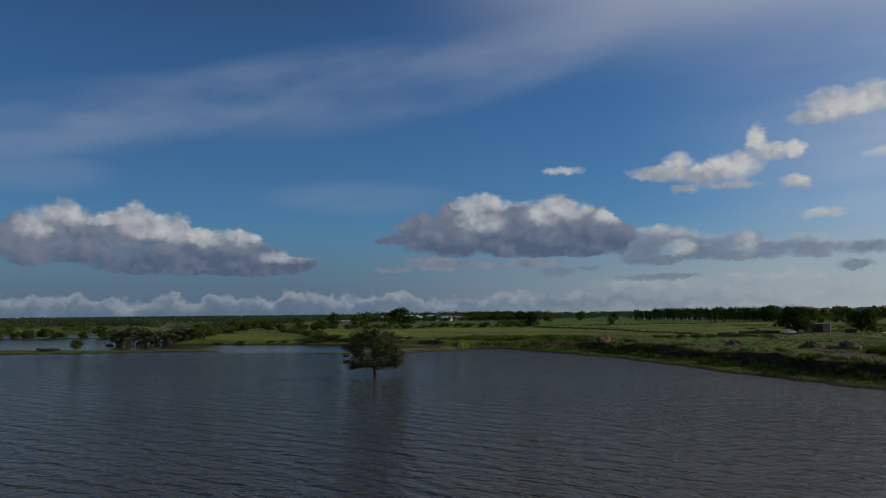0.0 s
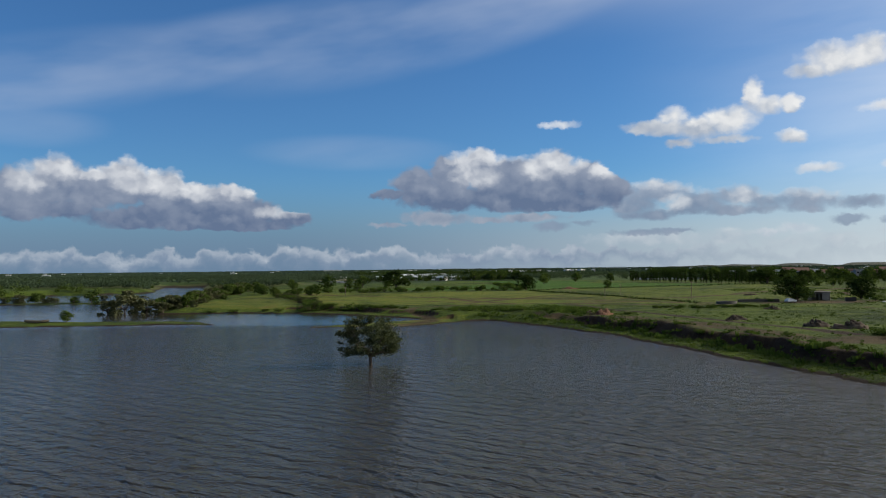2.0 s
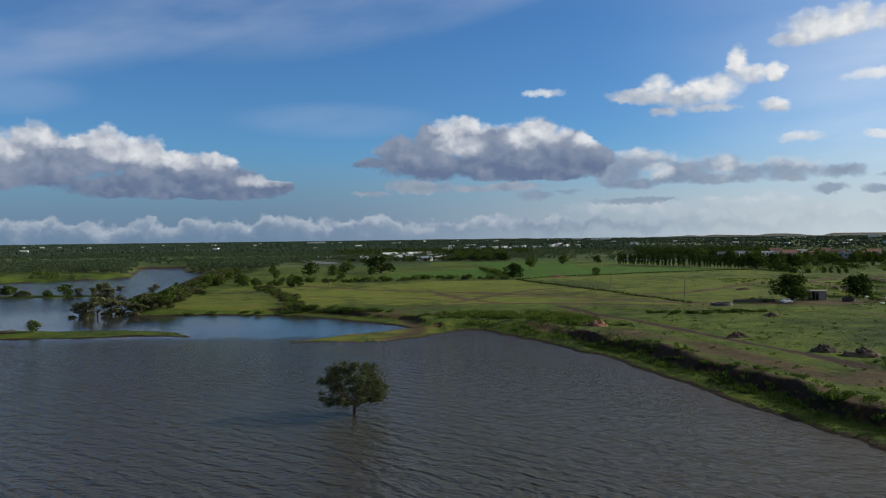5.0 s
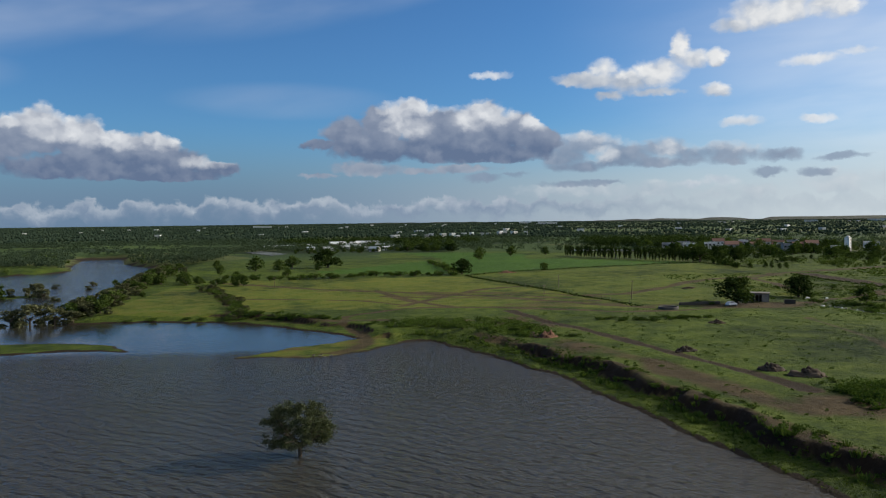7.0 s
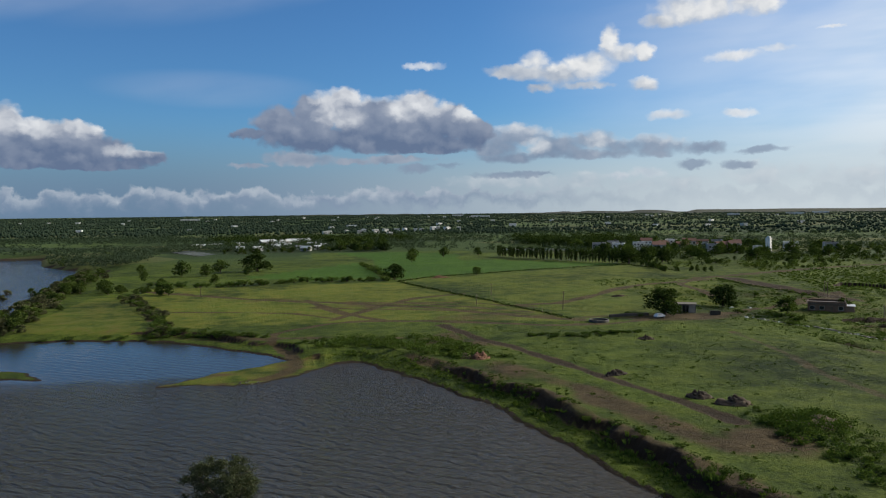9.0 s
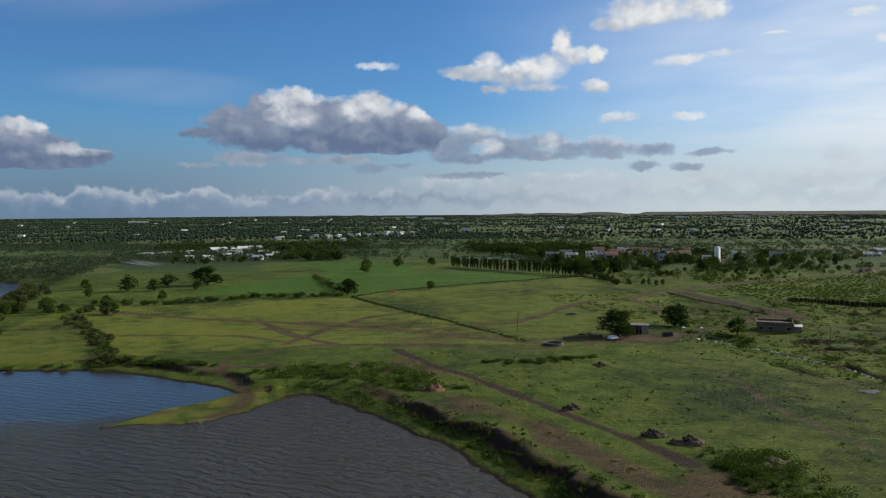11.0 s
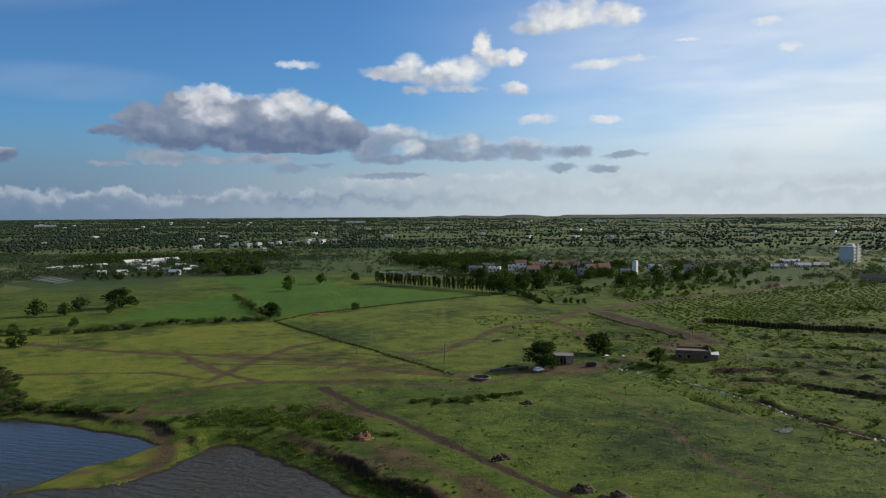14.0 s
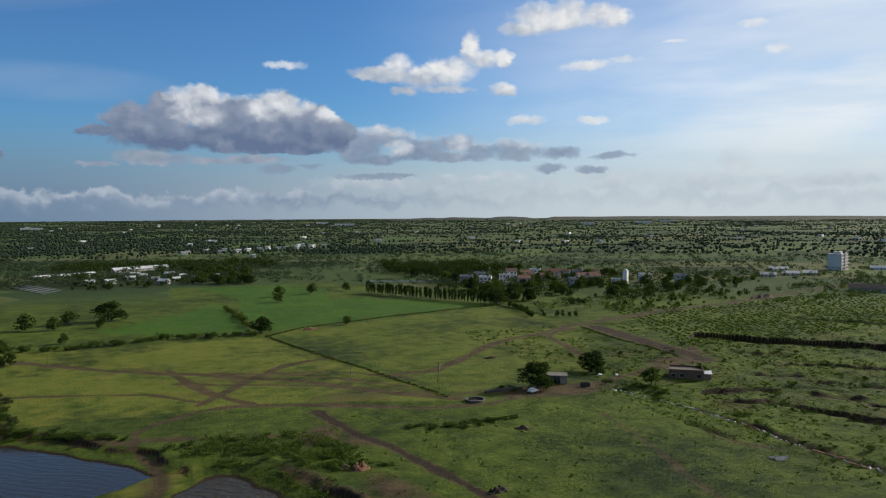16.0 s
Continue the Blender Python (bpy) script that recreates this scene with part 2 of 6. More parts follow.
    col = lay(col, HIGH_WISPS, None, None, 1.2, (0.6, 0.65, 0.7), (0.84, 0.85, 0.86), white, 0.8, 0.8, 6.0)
    # deeper blue overhead and behind, added out of view to lower the ambient light
    col = N.mix(N.step(v, 36.0, 58.0, 0.0, 0.75), col, (0.05, 0.085, 0.15))
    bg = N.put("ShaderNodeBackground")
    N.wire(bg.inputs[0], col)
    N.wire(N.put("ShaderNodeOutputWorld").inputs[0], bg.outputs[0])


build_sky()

# ---------------------------------------------------------------- materials


def principled(name):
    mt = bpy.data.materials.new(name)
    mt.use_nodes = True
    return mt, Nodes(mt.node_tree), mt.node_tree.nodes["Principled BSDF"]


def surface(name, dark, light, scale=1.0, rough=0.85, bump=0.3, depth=0.02, spot=None, metal=0.0, per="object"):
    """A plain matt surface, varied at two scales, from piece to piece, with fine relief."""
    mt, N, b = principled(name)
    co = N.put("ShaderNodeTexCoord").outputs["Object"]
    big = N.noise(co, 0.35 * scale, 3.0)
    small = N.noise(co, 4.0 * scale, 4.0, 0.65)
    if per == "object":
        rnd = N.put("ShaderNodeObjectInfo").outputs["Random"]
    else:
        rnd = N.put("ShaderNodeNewGeometry").outputs["Random Per Island"]
    f = N.m("ADD", N.m("ADD", N.m("MULTIPLY", big, 0.5), N.m("MULTIPLY", small, 0.45)), N.m("MULTIPLY", N.m("SUBTRACT", rnd, 0.5), 0.45))
    c = N.mix(N.step(f, 0.2, 0.8), dark, light)
    if spot:
        c = N.mix(N.step(N.noise(co, 0.9 * scale, 5.0, 0.7), 0.52, 0.7, 0.0, 0.75), c, spot)
    N.wire(b.inputs["Base Color"], c)
    N.wire(b.inputs["Roughness"], rough)
    N.wire(b.inputs["Metallic"], metal)
    if bump:
        bp = N.put("ShaderNodeBump")
        N.wire(bp.inputs["Strength"], bump)
        N.wire(bp.inputs["Distance"], depth)
        N.wire(bp.inputs["Height"], small)
        N.wire(b.inputs["Normal"], bp.outputs[0])
    return mt


def leafy(name, dark, light, glow=0.3):
    """Leaves: varied clump by clump and plant by plant, letting some light through."""
    mt = bpy.data.materials.new(name)
    mt.use_nodes = True
    t = mt.node_tree
    t.nodes.clear()
    N = Nodes(t)
    isl = N.put("ShaderNodeNewGeometry").outputs["Random Per Island"]
    rnd = N.put("ShaderNodeObjectInfo").outputs["Random"]
    co = N.put("ShaderNodeTexCoord").outputs["Object"]
    patch = N.noise(co, 0.5, 3.0)
    f = N.m("ADD", N.m("ADD", N.m("MULTIPLY", isl, 0.45), N.m("MULTIPLY", rnd, 0.3)), N.m("MULTIPLY", patch, 0.5))
    c = N.mix(N.step(f, 0.25, 1.0), dark, light)
    dif, tra = N.put("ShaderNodeBsdfDiffuse"), N.put("ShaderNodeBsdfTranslucent")
    N.wire(dif.inputs[0], c)
    N.wire(tra.inputs[0], N.v("MULTIPLY", c, (1.2, 1.25, 0.6)))
    mx = N.put("ShaderNodeMixShader")
    N.wire(mx.inputs[0], glow)
    N.wire(mx.inputs[1], dif.outputs[0])
    N.wire(mx.inputs[2], tra.outputs[0])
    N.wire(N.put("ShaderNodeOutputMaterial").inputs[0], mx.outputs[0])
    return mt


def land_material():
    mt, N, b = principled("land")
    co = N.put("ShaderNodeTexCoord").outputs["Object"]

    def has(name):
        n = N.put("ShaderNodeAttribute")
        n.attribute_name = name
        return n.outputs["Fac"]

    n_wide, n_mid, n_fine = N.noise(co, 0.022, 4.0), N.noise(co, 0.16, 5.0, 0.65), N.noise(co, 1.3, 6.0, 0.8)
    tone = N.m("ADD", N.m("MULTIPLY", n_wide, 0.4), N.m("ADD", N.m("MULTIPLY", n_mid, 0.4), N.m("MULTIPLY", n_fine, 0.6)))
    tone = N.m("SUBTRACT", tone, 0.16)
    grass = N.mix(N.step(tone, 0.42, 0.68), (0.007, 0.022, 0.002), (0.066, 0.113, 0.009))
    dry = N.mix(N.step(N.m("ADD", N.m("MULTIPLY", n_mid, 0.6), N.m("MULTIPLY", n_fine, 0.5)), 0.35, 0.75), (0.074, 0.128, 0.011), (0.168, 0.158, 0.026))
    c = N.mix(N.m("MULTIPLY", has("dry"), N.step(N.m("ADD", n_wide, N.m("MULTIPLY", n_mid, 0.6)), 0.45, 0.92)), grass, dry)
    crop = N.mix(N.step(tone, 0.36, 0.72), (0.026, 0.074, 0.006), (0.058, 0.124, 0.009))
    c = N.mix(has("crop"), c, crop)
    # patchwork of far fields
    cells = N.cells(N.v("ADD", N.v("MULTIPLY", co, (0.0075, 0.0125, 0)), N.v("MULTIPLY", N.noise(co, 0.01, 2.0, 0.5, True), (0.5, 0.5, 0))))
    r, g, _ = N.xyz(cells.outputs["Color"])
    field = N.mix(r, (0.026, 0.054, 0.016), (0.078, 0.122, 0.030))
    field = N.mix(N.step(g, 0.72, 0.8), field, (0.100, 0.110, 0.042))
    field = N.mix(N.step(g, 0.25, 0.18), field, (0.016, 0.032, 0.012))
    field = N.mix(N.m("MULTIPLY", n_mid, 0.5), field, (0.05, 0.08, 0.02))
    c = N.mix(has("far"), c, field)
    # bare and trodden soil, with a ragged edge
    soil = N.mix(N.step(N.m("ADD", N.m("MULTIPLY", n_mid, 0.6), N.m("MULTIPLY", n_fine, 0.4)), 0.3, 0.7), (0.034, 0.024, 0.014), (0.098, 0.066, 0.036))
    edge = N.m("ADD", has("soil"), N.m("MULTIPLY", N.m("SUBTRACT", N.m("ADD", n_fine, n_mid), 1.0), 0.75))
    c = N.mix(N.step(edge, 0.3, 0.75, 0.0, 0.92), c, soil)
    mud = N.mix(n_fine, (0.015, 0.010, 0.007), (0.040, 0.028, 0.018))
    c = N.mix(N.step(N.m("ADD", has("mud"), N.m("MULTIPLY", N.m("SUBTRACT", n_fine, 0.5), 0.5)), 0.35, 0.65), c, mud)
    N.wire(b.inputs["Base Color"], c)
    N.wire(b.inputs["Roughness"], 0.95)
    N.wire(b.inputs["Specular IOR Level"], 0.15)
    bp = N.put("ShaderNodeBump")
    N.wire(bp.inputs["Strength"], 0.9)
    N.wire(bp.inputs["Distance"], 0.6)
    N.wire(bp.inputs["Height"], N.m("ADD", n_fine, N.m("MULTIPLY", n_mid, 1.2)))
    N.wire(b.inputs["Normal"], bp.outputs[0])
    return mt


def water_material():
    """Murky lake water, wind ripples on the open lake, calm behind the spit."""
    mt, N, b = principled("lake_water")
    co = N.put("ShaderNodeTexCoord").outputs["Object"]
    x, y, _ = N.xyz(co)
    bend = N.noise(co, 0.055, 2.0)
    along = N.m("ADD", N.m("MULTIPLY", x, 0.62), N.m("MULTIPLY", y, 0.785))
    cross = N.m("SUBTRACT", N.m("MULTIPLY", x, 0.785), N.m("MULTIPLY", y, 0.62))
    stretch = N.join(N.m("MULTIPLY", along, 0.40), N.m("MULTIPLY", cross, 0.24))
    phase = N.m("ADD", N.m("ADD", N.m("MULTIPLY", along, 2.5), N.m("MULTIPLY", bend, 16.0)), N.m("MULTIPLY", N.noise(stretch, 1.0, 2.0), 9.0))
    swell = N.m("MULTIPLY", N.m("SINE", phase), N.step(N.noise(stretch, 1.6, 2.0), 0.25, 0.75, 0.25, 1.0))
    choppy = N.noise(N.join(N.m("MULTIPLY", along, 1.5), N.m("MULTIPLY", cross, 0.62)), 1.0, 3.0, 0.6)
    calm = N.m("MULTIPLY", N.step(N.m("ADD", y, N.m("MULTIPLY", N.noise(co, 0.05, 3.0), 22.0)), 186.0, 208.0), N.step(x, 14.0, -6.0))
    gust = N.step(N.noise(co, 0.02, 2.0), 0.25, 0.75, 0.75, 1.15)
    height = N.m("MULTIPLY", N.m("ADD", N.m("MULTIPLY", swell, 0.52), N.m("MULTIPLY", choppy, 2.0)), N.m("MULTIPLY", gust, N.m("SUBTRACT", 1.0, N.m("MULTIPLY", calm, N.step(y, 250.0, 300.0, 0.88, 0.55)))))
    bp = N.put("ShaderNodeBump")
    N.wire(bp.inputs["Strength"], 1.0)
    N.wire(bp.inputs["Distance"], 0.25)
    N.wire(bp.inputs["Height"], height)
    N.wire(b.inputs["Normal"], bp.outputs[0])
    N.wire(b.inputs["Base Color"], N.mix(N.step(calm, 0.2, 0.9), N.mix(N.noise(co, 0.03, 3.0), (0.038, 0.035, 0.027), (0.050, 0.045, 0.034)), (0.026, 0.025, 0.020)))
    N.wire(b.inputs["Roughness"], 0.08)
    N.wire(b.inputs["IOR"], 1.33)
    N.wire(b.inputs["Specular IOR Level"], 0.4)
    return mt


LAND, WATER = land_material(), water_material()
BARK = surface("bark", (0.05, 0.037, 0.026), (0.13, 0.10, 0.075), 2.0, 0.95, 0.6)
LEAF_THORN = leafy("thorn_tree_leaves", (0.036, 0.048, 0.028), (0.135, 0.150, 0.086), 0.25)
LEAF_DARK = leafy("dark_leaves", (0.018, 0.032, 0.010), (0.052, 0.078, 0.022), 0.2)
LEAF_MID = leafy("green_leaves", (0.028, 0.050, 0.014), (0.085, 0.120, 0.032), 0.25)
LEAF_SCRUB = leafy("scrub_leaves", (0.028, 0.056, 0.014), (0.100, 0.145, 0.034), 0.25)
LEAF_GREY = leafy("grey_thorn_leaves", (0.056, 0.064, 0.034), (0.135, 0.142, 0.078), 0.25)
GRASS = leafy("grass_blades", (0.026, 0.054, 0.008), (0.092, 0.130, 0.018), 0.15)
# bluer leaf colour with the haze of distance mixed into it
LEAF_HAZED = leafy("hazed_far_leaves", (0.027, 0.047, 0.034), (0.064, 0.090, 0.057), 0.28)
LEAF_ORCHARD = leafy("orchard_leaves", (0.030, 0.058, 0.012), (0.095, 0.135, 0.028), 0.3)
SOIL = surface("dug_soil", (0.035, 0.026, 0.019), (0.115, 0.080, 0.052), 0.8, 0.97, 0.8, 0.08)
RED_SOIL = surface("red_soil", (0.10, 0.052, 0.032), (0.21, 0.105, 0.062), 0.8, 0.97, 0.8, 0.08)
STONE = surface("grey_stone", (0.10, 0.095, 0.09), (0.28, 0.265, 0.245), 1.2, 0.93, 0.6)
DARK_STONE = surface("dark_stone", (0.05, 0.046, 0.042), (0.15, 0.14, 0.125), 1.2, 0.95, 0.6)
PLASTER = surface("white_plaster", (0.60, 0.59, 0.57), (0.84, 0.83, 0.81), 0.6, 0.85, 0.1, spot=(0.45, 0.44, 0.42))
GREY_WALL = surface("grey_plaster", (0.25, 0.25, 0.25), (0.42, 0.41, 0.40), 0.6, 0.88, 0.15, spot=(0.2, 0.19, 0.18))
BROWN_WALL = surface("mud_brick_wall", (0.10, 0.062, 0.045), (0.22, 0.145, 0.105), 1.0, 0.93, 0.5)
CREAM = surface("cream_plaster", (0.50, 0.45, 0.36), (0.70, 0.65, 0.54), 0.6, 0.86, 0.1)
SHEET = surface("galvanised_sheet", (0.42, 0.43, 0.45), (0.66, 0.67, 0.69), 0.9, 0.42, 0.1, metal=0.6)
RED_ROOF = surface("clay_tile_roof", (0.12, 0.055, 0.04), (0.21, 0.11, 0.08), 1.4, 0.88, 0.5)
CONCRETE = surface("concrete", (0.28, 0.27, 0.26), (0.46, 0.45, 0.43), 0.8, 0.9, 0.2)
GLASS = surface("dark_window_glass", (0.012, 0.015, 0.02), (0.03, 0.035, 0.045), 1.0, 0.12, 0.0)
WOOD = surface("weathered_wood", (0.09, 0.07, 0.05), (0.20, 0.16, 0.115), 2.0, 0.9, 0.4)
PAINT_WHITE = surface("white_car_paint", (0.66, 0.66, 0.67), (0.78, 0.78, 0.79), 1.0, 0.3, 0.0)
RUBBER = surface("black_rubber", (0.012, 0.012, 0.012), (0.03, 0.03, 0.03), 2.0, 0.85, 0.1)
PLASTIC = surface("pale_plastic_sheet", (0.45, 0.50, 0.52), (0.66, 0.70, 0.71), 0.7, 0.45, 0.2)
NET = surface("blue_grey_crop_cover", (0.035, 0.045, 0.055), (0.07, 0.085, 0.095), 0.7, 0.85, 0.2)
RUSTY = surface("rusty_sheet", (0.07, 0.05, 0.042), (0.16, 0.13, 0.11), 1.2, 0.75, 0.2, spot=(0.26, 0.25, 0.24), metal=0.2)
PIPE = surface("orange_pipe", (0.36, 0.13, 0.05), (0.50, 0.21, 0.09), 1.0, 0.5, 0.0)
HILL = surface("wooded_hill", (0.012, 0.020, 0.010), (0.026, 0.035, 0.015), 0.06, 0.97, 0.5, 4.0)

# ---------------------------------------------------------------- mesh helpers
rng = np.random.default_rng(7)


def mesh_of(name, verts, faces, material, smooth=False):
    """A mesh from arrays: verts (n, 3), faces (m, k)."""
    verts, faces = np.asarray(verts, np.float32), np.asarray(faces, np.int32)
    me = bpy.data.meshes.new(name)
    k = faces.shape[1]
    me.vertices.add(len(verts))
    me.vertices.foreach_set("co", verts.ravel())
    me.loops.add(faces.size)
    me.loops.foreach_set("vertex_index", faces.ravel())
    me.polygons.add(len(faces))
    me.polygons.foreach_set("loop_start", np.arange(0, faces.size, k, dtype=np.int32))
    if smooth:
        me.polygons.foreach_set("use_smooth", np.ones(len(faces), bool))
    me.update(calc_edges=True)
    me.materials.append(material)
    return me


def part(name, bm, material, parent, label=""):
    """One mesh object under a thing or a part, from a bmesh."""
    me = bpy.data.meshes.new(name)
    bm.to_mesh(me)
    bm.free()
    me.materials.append(material)
    return child(name, me, parent, label)


def child(name, me, parent, label=""):
    ob = new(name, me)
    ob.parent = parent
    return tagged(ob, label)


def thing(name, x, y, z, label, category, group="", turn=0.0, size=(1, 1, 1), kind=""):
    ob = new(name)
    ob.empty_display_size = 0.3
    ob.location, ob.rotation_euler, ob.scale = (x, y, z), (0, 0, radians(turn)), size
    return tagged(ob, label, category, group, kind)


def block(bm, x0, x1, y0, y1, z0, z1, bevel=0.0):
    """A box in a bmesh, its edges broken by a small bevel."""
    made = bmesh.ops.create_cube(bm, size=1.0, matrix=Matrix.LocRotScale(((x0 + x1) / 2, (y0 + y1) / 2, (z0 + z1) / 2), None, (x1 - x0, y1 - y0, z1 - z0)))
    if bevel:
        vs = set(made["verts"])
        bmesh.ops.bevel(bm, geom=[e for e in bm.edges if e.verts[0] in vs], offset=bevel, segments=1, affect="EDGES")
    return bm


def box(x0, x1, y0, y1, z0, z1, bevel=0.02):
    return block(bmesh.new(), x0, x1, y0, y1, z0, z1, bevel)


def tube(points, radii, sides=7):
    """Verts and quads of a tapered tube along points."""
    pts = [Vector(p) for p in points]
    verts, faces = [], []
    for i, p in enumerate(pts):
        way = (pts[min(i + 1, len(pts) - 1)] - pts[max(i - 1, 0)]).normalized()
        q = way.to_track_quat("Z", "Y")
        for k in range(sides):
            a = 2 * math.pi * k / sides
            verts.append(p + q @ Vector((math.cos(a) * radii[i], math.sin(a) * radii[i], 0)))
        if i:
            b = (i - 1) * sides
            for k in range(sides):
                n = (k + 1) % sides
                faces.append((b + k, b + n, b + sides + n, b + sides + k))
    return np.array([tuple(v) for v in verts]), np.array(faces)


def merge(parts):
    verts, faces, at = [], [], 0
    for v, f in parts:
        verts.append(v)
        faces.append(np.asarray(f) + at)
        at += len(v)
    return np.concatenate(verts), np.concatenate(faces)


def leaves(centres, size, r, up=0.25):
    """Small folded leaf sprays (two triangles each) at the centres, turned at random."""
    n = len(centres)
    a = r.normal(size=(n, 3))
    a[:, 2] += up
    a /= np.linalg.norm(a, axis=1)[:, None]
    b = np.cross(a, r.normal(size=(n, 3)))
    b /= np.linalg.norm(b, axis=1)[:, None] + 1e-9
    c = np.cross(a, b)
    s = size * r.uniform(0.6, 1.35, (n, 1))
    v = np.stack([centres - b * s, centres - c * s * 0.55 + a * s * 0.25, centres + b * s, centres + c * s * 0.55 + a * s * 0.2], 1).reshape(-1, 3)
    return v, np.arange(4 * n).reshape(-1, 4)


def in_lobes(lobes, n, r, shell=0.55):
    """n points in the outer shells of ellipsoid lobes (x, y, z, rx, ry, rz)."""
    lobes = np.array(lobes, float)
    w = lobes[:, 3] * lobes[:, 4] + lobes[:, 5] ** 2
    pick = r.choice(len(lobes), n, p=w / w.sum())
    d = r.normal(size=(n, 3))
    d /= np.linalg.norm(d, axis=1)[:, None]
    rad = r.uniform(shell, 1.03, (n, 1))
    return lobes[pick, :3] + d * rad * lobes[pick, 3:]


# ---------------------------------------------------------------- the plan of the land
# the water's edge, round the lake, the spit, the sheltered pond and the river arm
SHORE = [(110, -320), (84, -40), (66, 20), (56, 55), (50.8, 78.6), (47.8, 94.5), (45.2, 105), (43.6, 116), (40.8, 133), (38.6, 148), (34.0, 160), (26.7, 180), (21.9, 189), (17.5, 198.5), (14.5, 200.5),
         (8.5, 193.6), (3.3, 186.3), (-4.7, 180.7), (-11.2, 178.3), (-19, 181.8), (-28.5, 181.0), (-23.5, 185.8), (-14.7, 194.8), (-6.5, 199.4), (-0.1, 206.1), (-5.7, 216.3),
         (-17.1, 227.0), (-32.8, 242.4), (-44, 247.3), (-62, 252), (-86, 252), (-97, 289), (-101, 324), (-105, 368), (-112, 411)]
SHORE += [(-117, 472), (-108, 512), (-112, 550), (-136, 556), (-168, 609), (-190, 690), (-228, 706), (-198, 586), (-178, 526), (-188, 508), (-240, 456), (-330, 430), (-640, 380), (-800, 100), (-640, -320)]
SPIT_WEST = [(-200, 222), (-118, 220), (-92, 212), (-75.6, 212), (-59, 205), (-54, 194.5), (-67, 198.5), (-85, 195.5), (-104, 194.5), (-200, 190)]
BUSH_BAR = [(-128, 352), (-165, 362), (-240, 352), (-235, 338), (-180, 343), (-135, 344)]
TRACKS = [  # half width, how bare, then the line
    (2.0, 1.0, [(47, 243), (52.4, 214), (57, 203), (62, 180), (66.2, 158), (70, 139.4), (73, 123)]),
    (1.3, 0.8, [(-3.0, 224.5), (1.8, 207), (2.5, 195.7), (-0.2, 189), (-5, 183.5), (-14, 181)]),
    (1.9, 1.0, [(-3.9, 226), (-3.2, 240.6), (2.8, 248.8), (14, 258), (26, 260.6), (54.7, 249), (78.3, 237), (97.7, 233), (122.8, 243.5), (142.8, 245.5), (167.8, 255.4), (190.9, 262.9), (209, 274), (220, 292)]),
    (2.4, 1.0, [(-66, 379), (-32, 350), (-11, 332), (5, 320), (18, 315), (34, 300), (49, 290), (61, 275), (76, 258), (92, 244)]),
    (1.5, 0.9, [(8, 325), (15, 296), (20, 279), (30, 262)]),
    (1.0, 0.8, [(-44, 298), (-24, 293), (0, 287), (17, 268)]),
    (1.6, 0.9, [(72, 328), (51, 318), (37, 302), (25, 282), (15, 266)]),
    (1.3, 0.85, [(18, 315), (45, 304), (66, 286), (82, 266)]),
    (1.6, 0.95, [(85, 287), (98, 287), (114, 299), (139, 328), (157, 341), (178, 348), (202, 358)]),
    (1.1, 0.8, [(35, 309), (70, 296), (88, 280)]),
    (1.1, 0.75, [(10, 300), (45, 283), (80, 262)]),
    (1.6, 1.0, [(100, 285), (112.9, 301.3), (133, 320), (155.4, 339), (174.9, 350), (199.6, 365.5)]),
    (3.4, 1.0, [(199.6, 365.5), (233, 378), (285, 398), (342, 411), (411, 437), (520, 474)]),
    (1.4, 0.95, [(199.6, 365.5), (176, 340), (171.7, 316), (166, 292)]),
    (1.1, 0.58, [(124.5, 209.2), (118.5, 176.5), (111.5, 152.8), (108.9, 129.3), (108.2, 117.2)]),
    (5.2, 1.0, [(214, 361), (211, 329), (210, 290), (207, 268)])]
CROP_A = [(-24, 437), (-6, 456), (47, 532), (49, 412), (10, 408)]
CROP_B = [(56, 404), (110, 432), (175, 455), (203, 462), (136, 536), (114, 540), (60, 560), (52, 470)]
CROP_C = [(60, 560), (114, 540), (130, 600), (95, 650), (40, 640)]
WEST_FIELD = [(-82, 262), (-80, 300), (-78, 350), (-64, 350), (-47, 296), (-44, 254)]
DITCHES = [  # depth, half width, line; the spoil lies along the far side
    (1.6, 2.4, [(330, 355), (333, 339), (341, 321), (353, 309)]), (0.8, 1.5, [(153.5, 205), (155, 180), (155.5, 160), (157, 143), (157, 125)]),
    (1.0, 2.0, [(225, 250), (255, 232)]), (0.9, 2.0, [(330, 330), (360, 300)]), (1.0, 1.8, [(168, 210), (176, 204)]), (1.0, 1.8, [(205, 236), (216, 228)]),
    (1.1, 2.0, [(230, 275), (243, 262)]), (1.0, 1.8, [(200, 205), (208, 194)])]
SCOOPS = [  # depth, reach, line; ground dug away on the lake side, leaving a steep face
    (4.2, 22, [(248, 325), (259, 314), (267, 300), (279, 288), (292, 276), (302, 258), (320, 232)]),
    (1.3, 9, [(172, 224), (179, 223), (187, 222), (196, 216)]), (1.3, 10, [(181, 208), (184, 203), (187, 195), (191, 187), (194, 178), (194, 166)]),
    (0.6, 9, [(143, 196), (142, 183), (143, 172), (150, 161)]), (1.6, 8, [(214, 226), (226, 212), (236, 196)]), (1.4, 7, [(206, 190), (214, 178), (220, 164)]), (1.4, 8, [(232, 252), (246, 240), (256, 226)])]


def line_distance(x, y, line, closed=False):
    pts = np.array(line, float)
    ends = np.roll(pts, -1, 0) if closed else pts[1:]
    best = np.full(x.shape, 1e9)
    for (ax, ay), (bx, by) in zip(pts, ends):
        dx, dy = bx - ax, by - ay
        t = np.clip(((x - ax) * dx + (y - ay) * dy) / (dx * dx + dy * dy), 0, 1)
        best = np.minimum(best, (x - ax - t * dx) ** 2 + (y - ay - t * dy) ** 2)
    return np.sqrt(best)


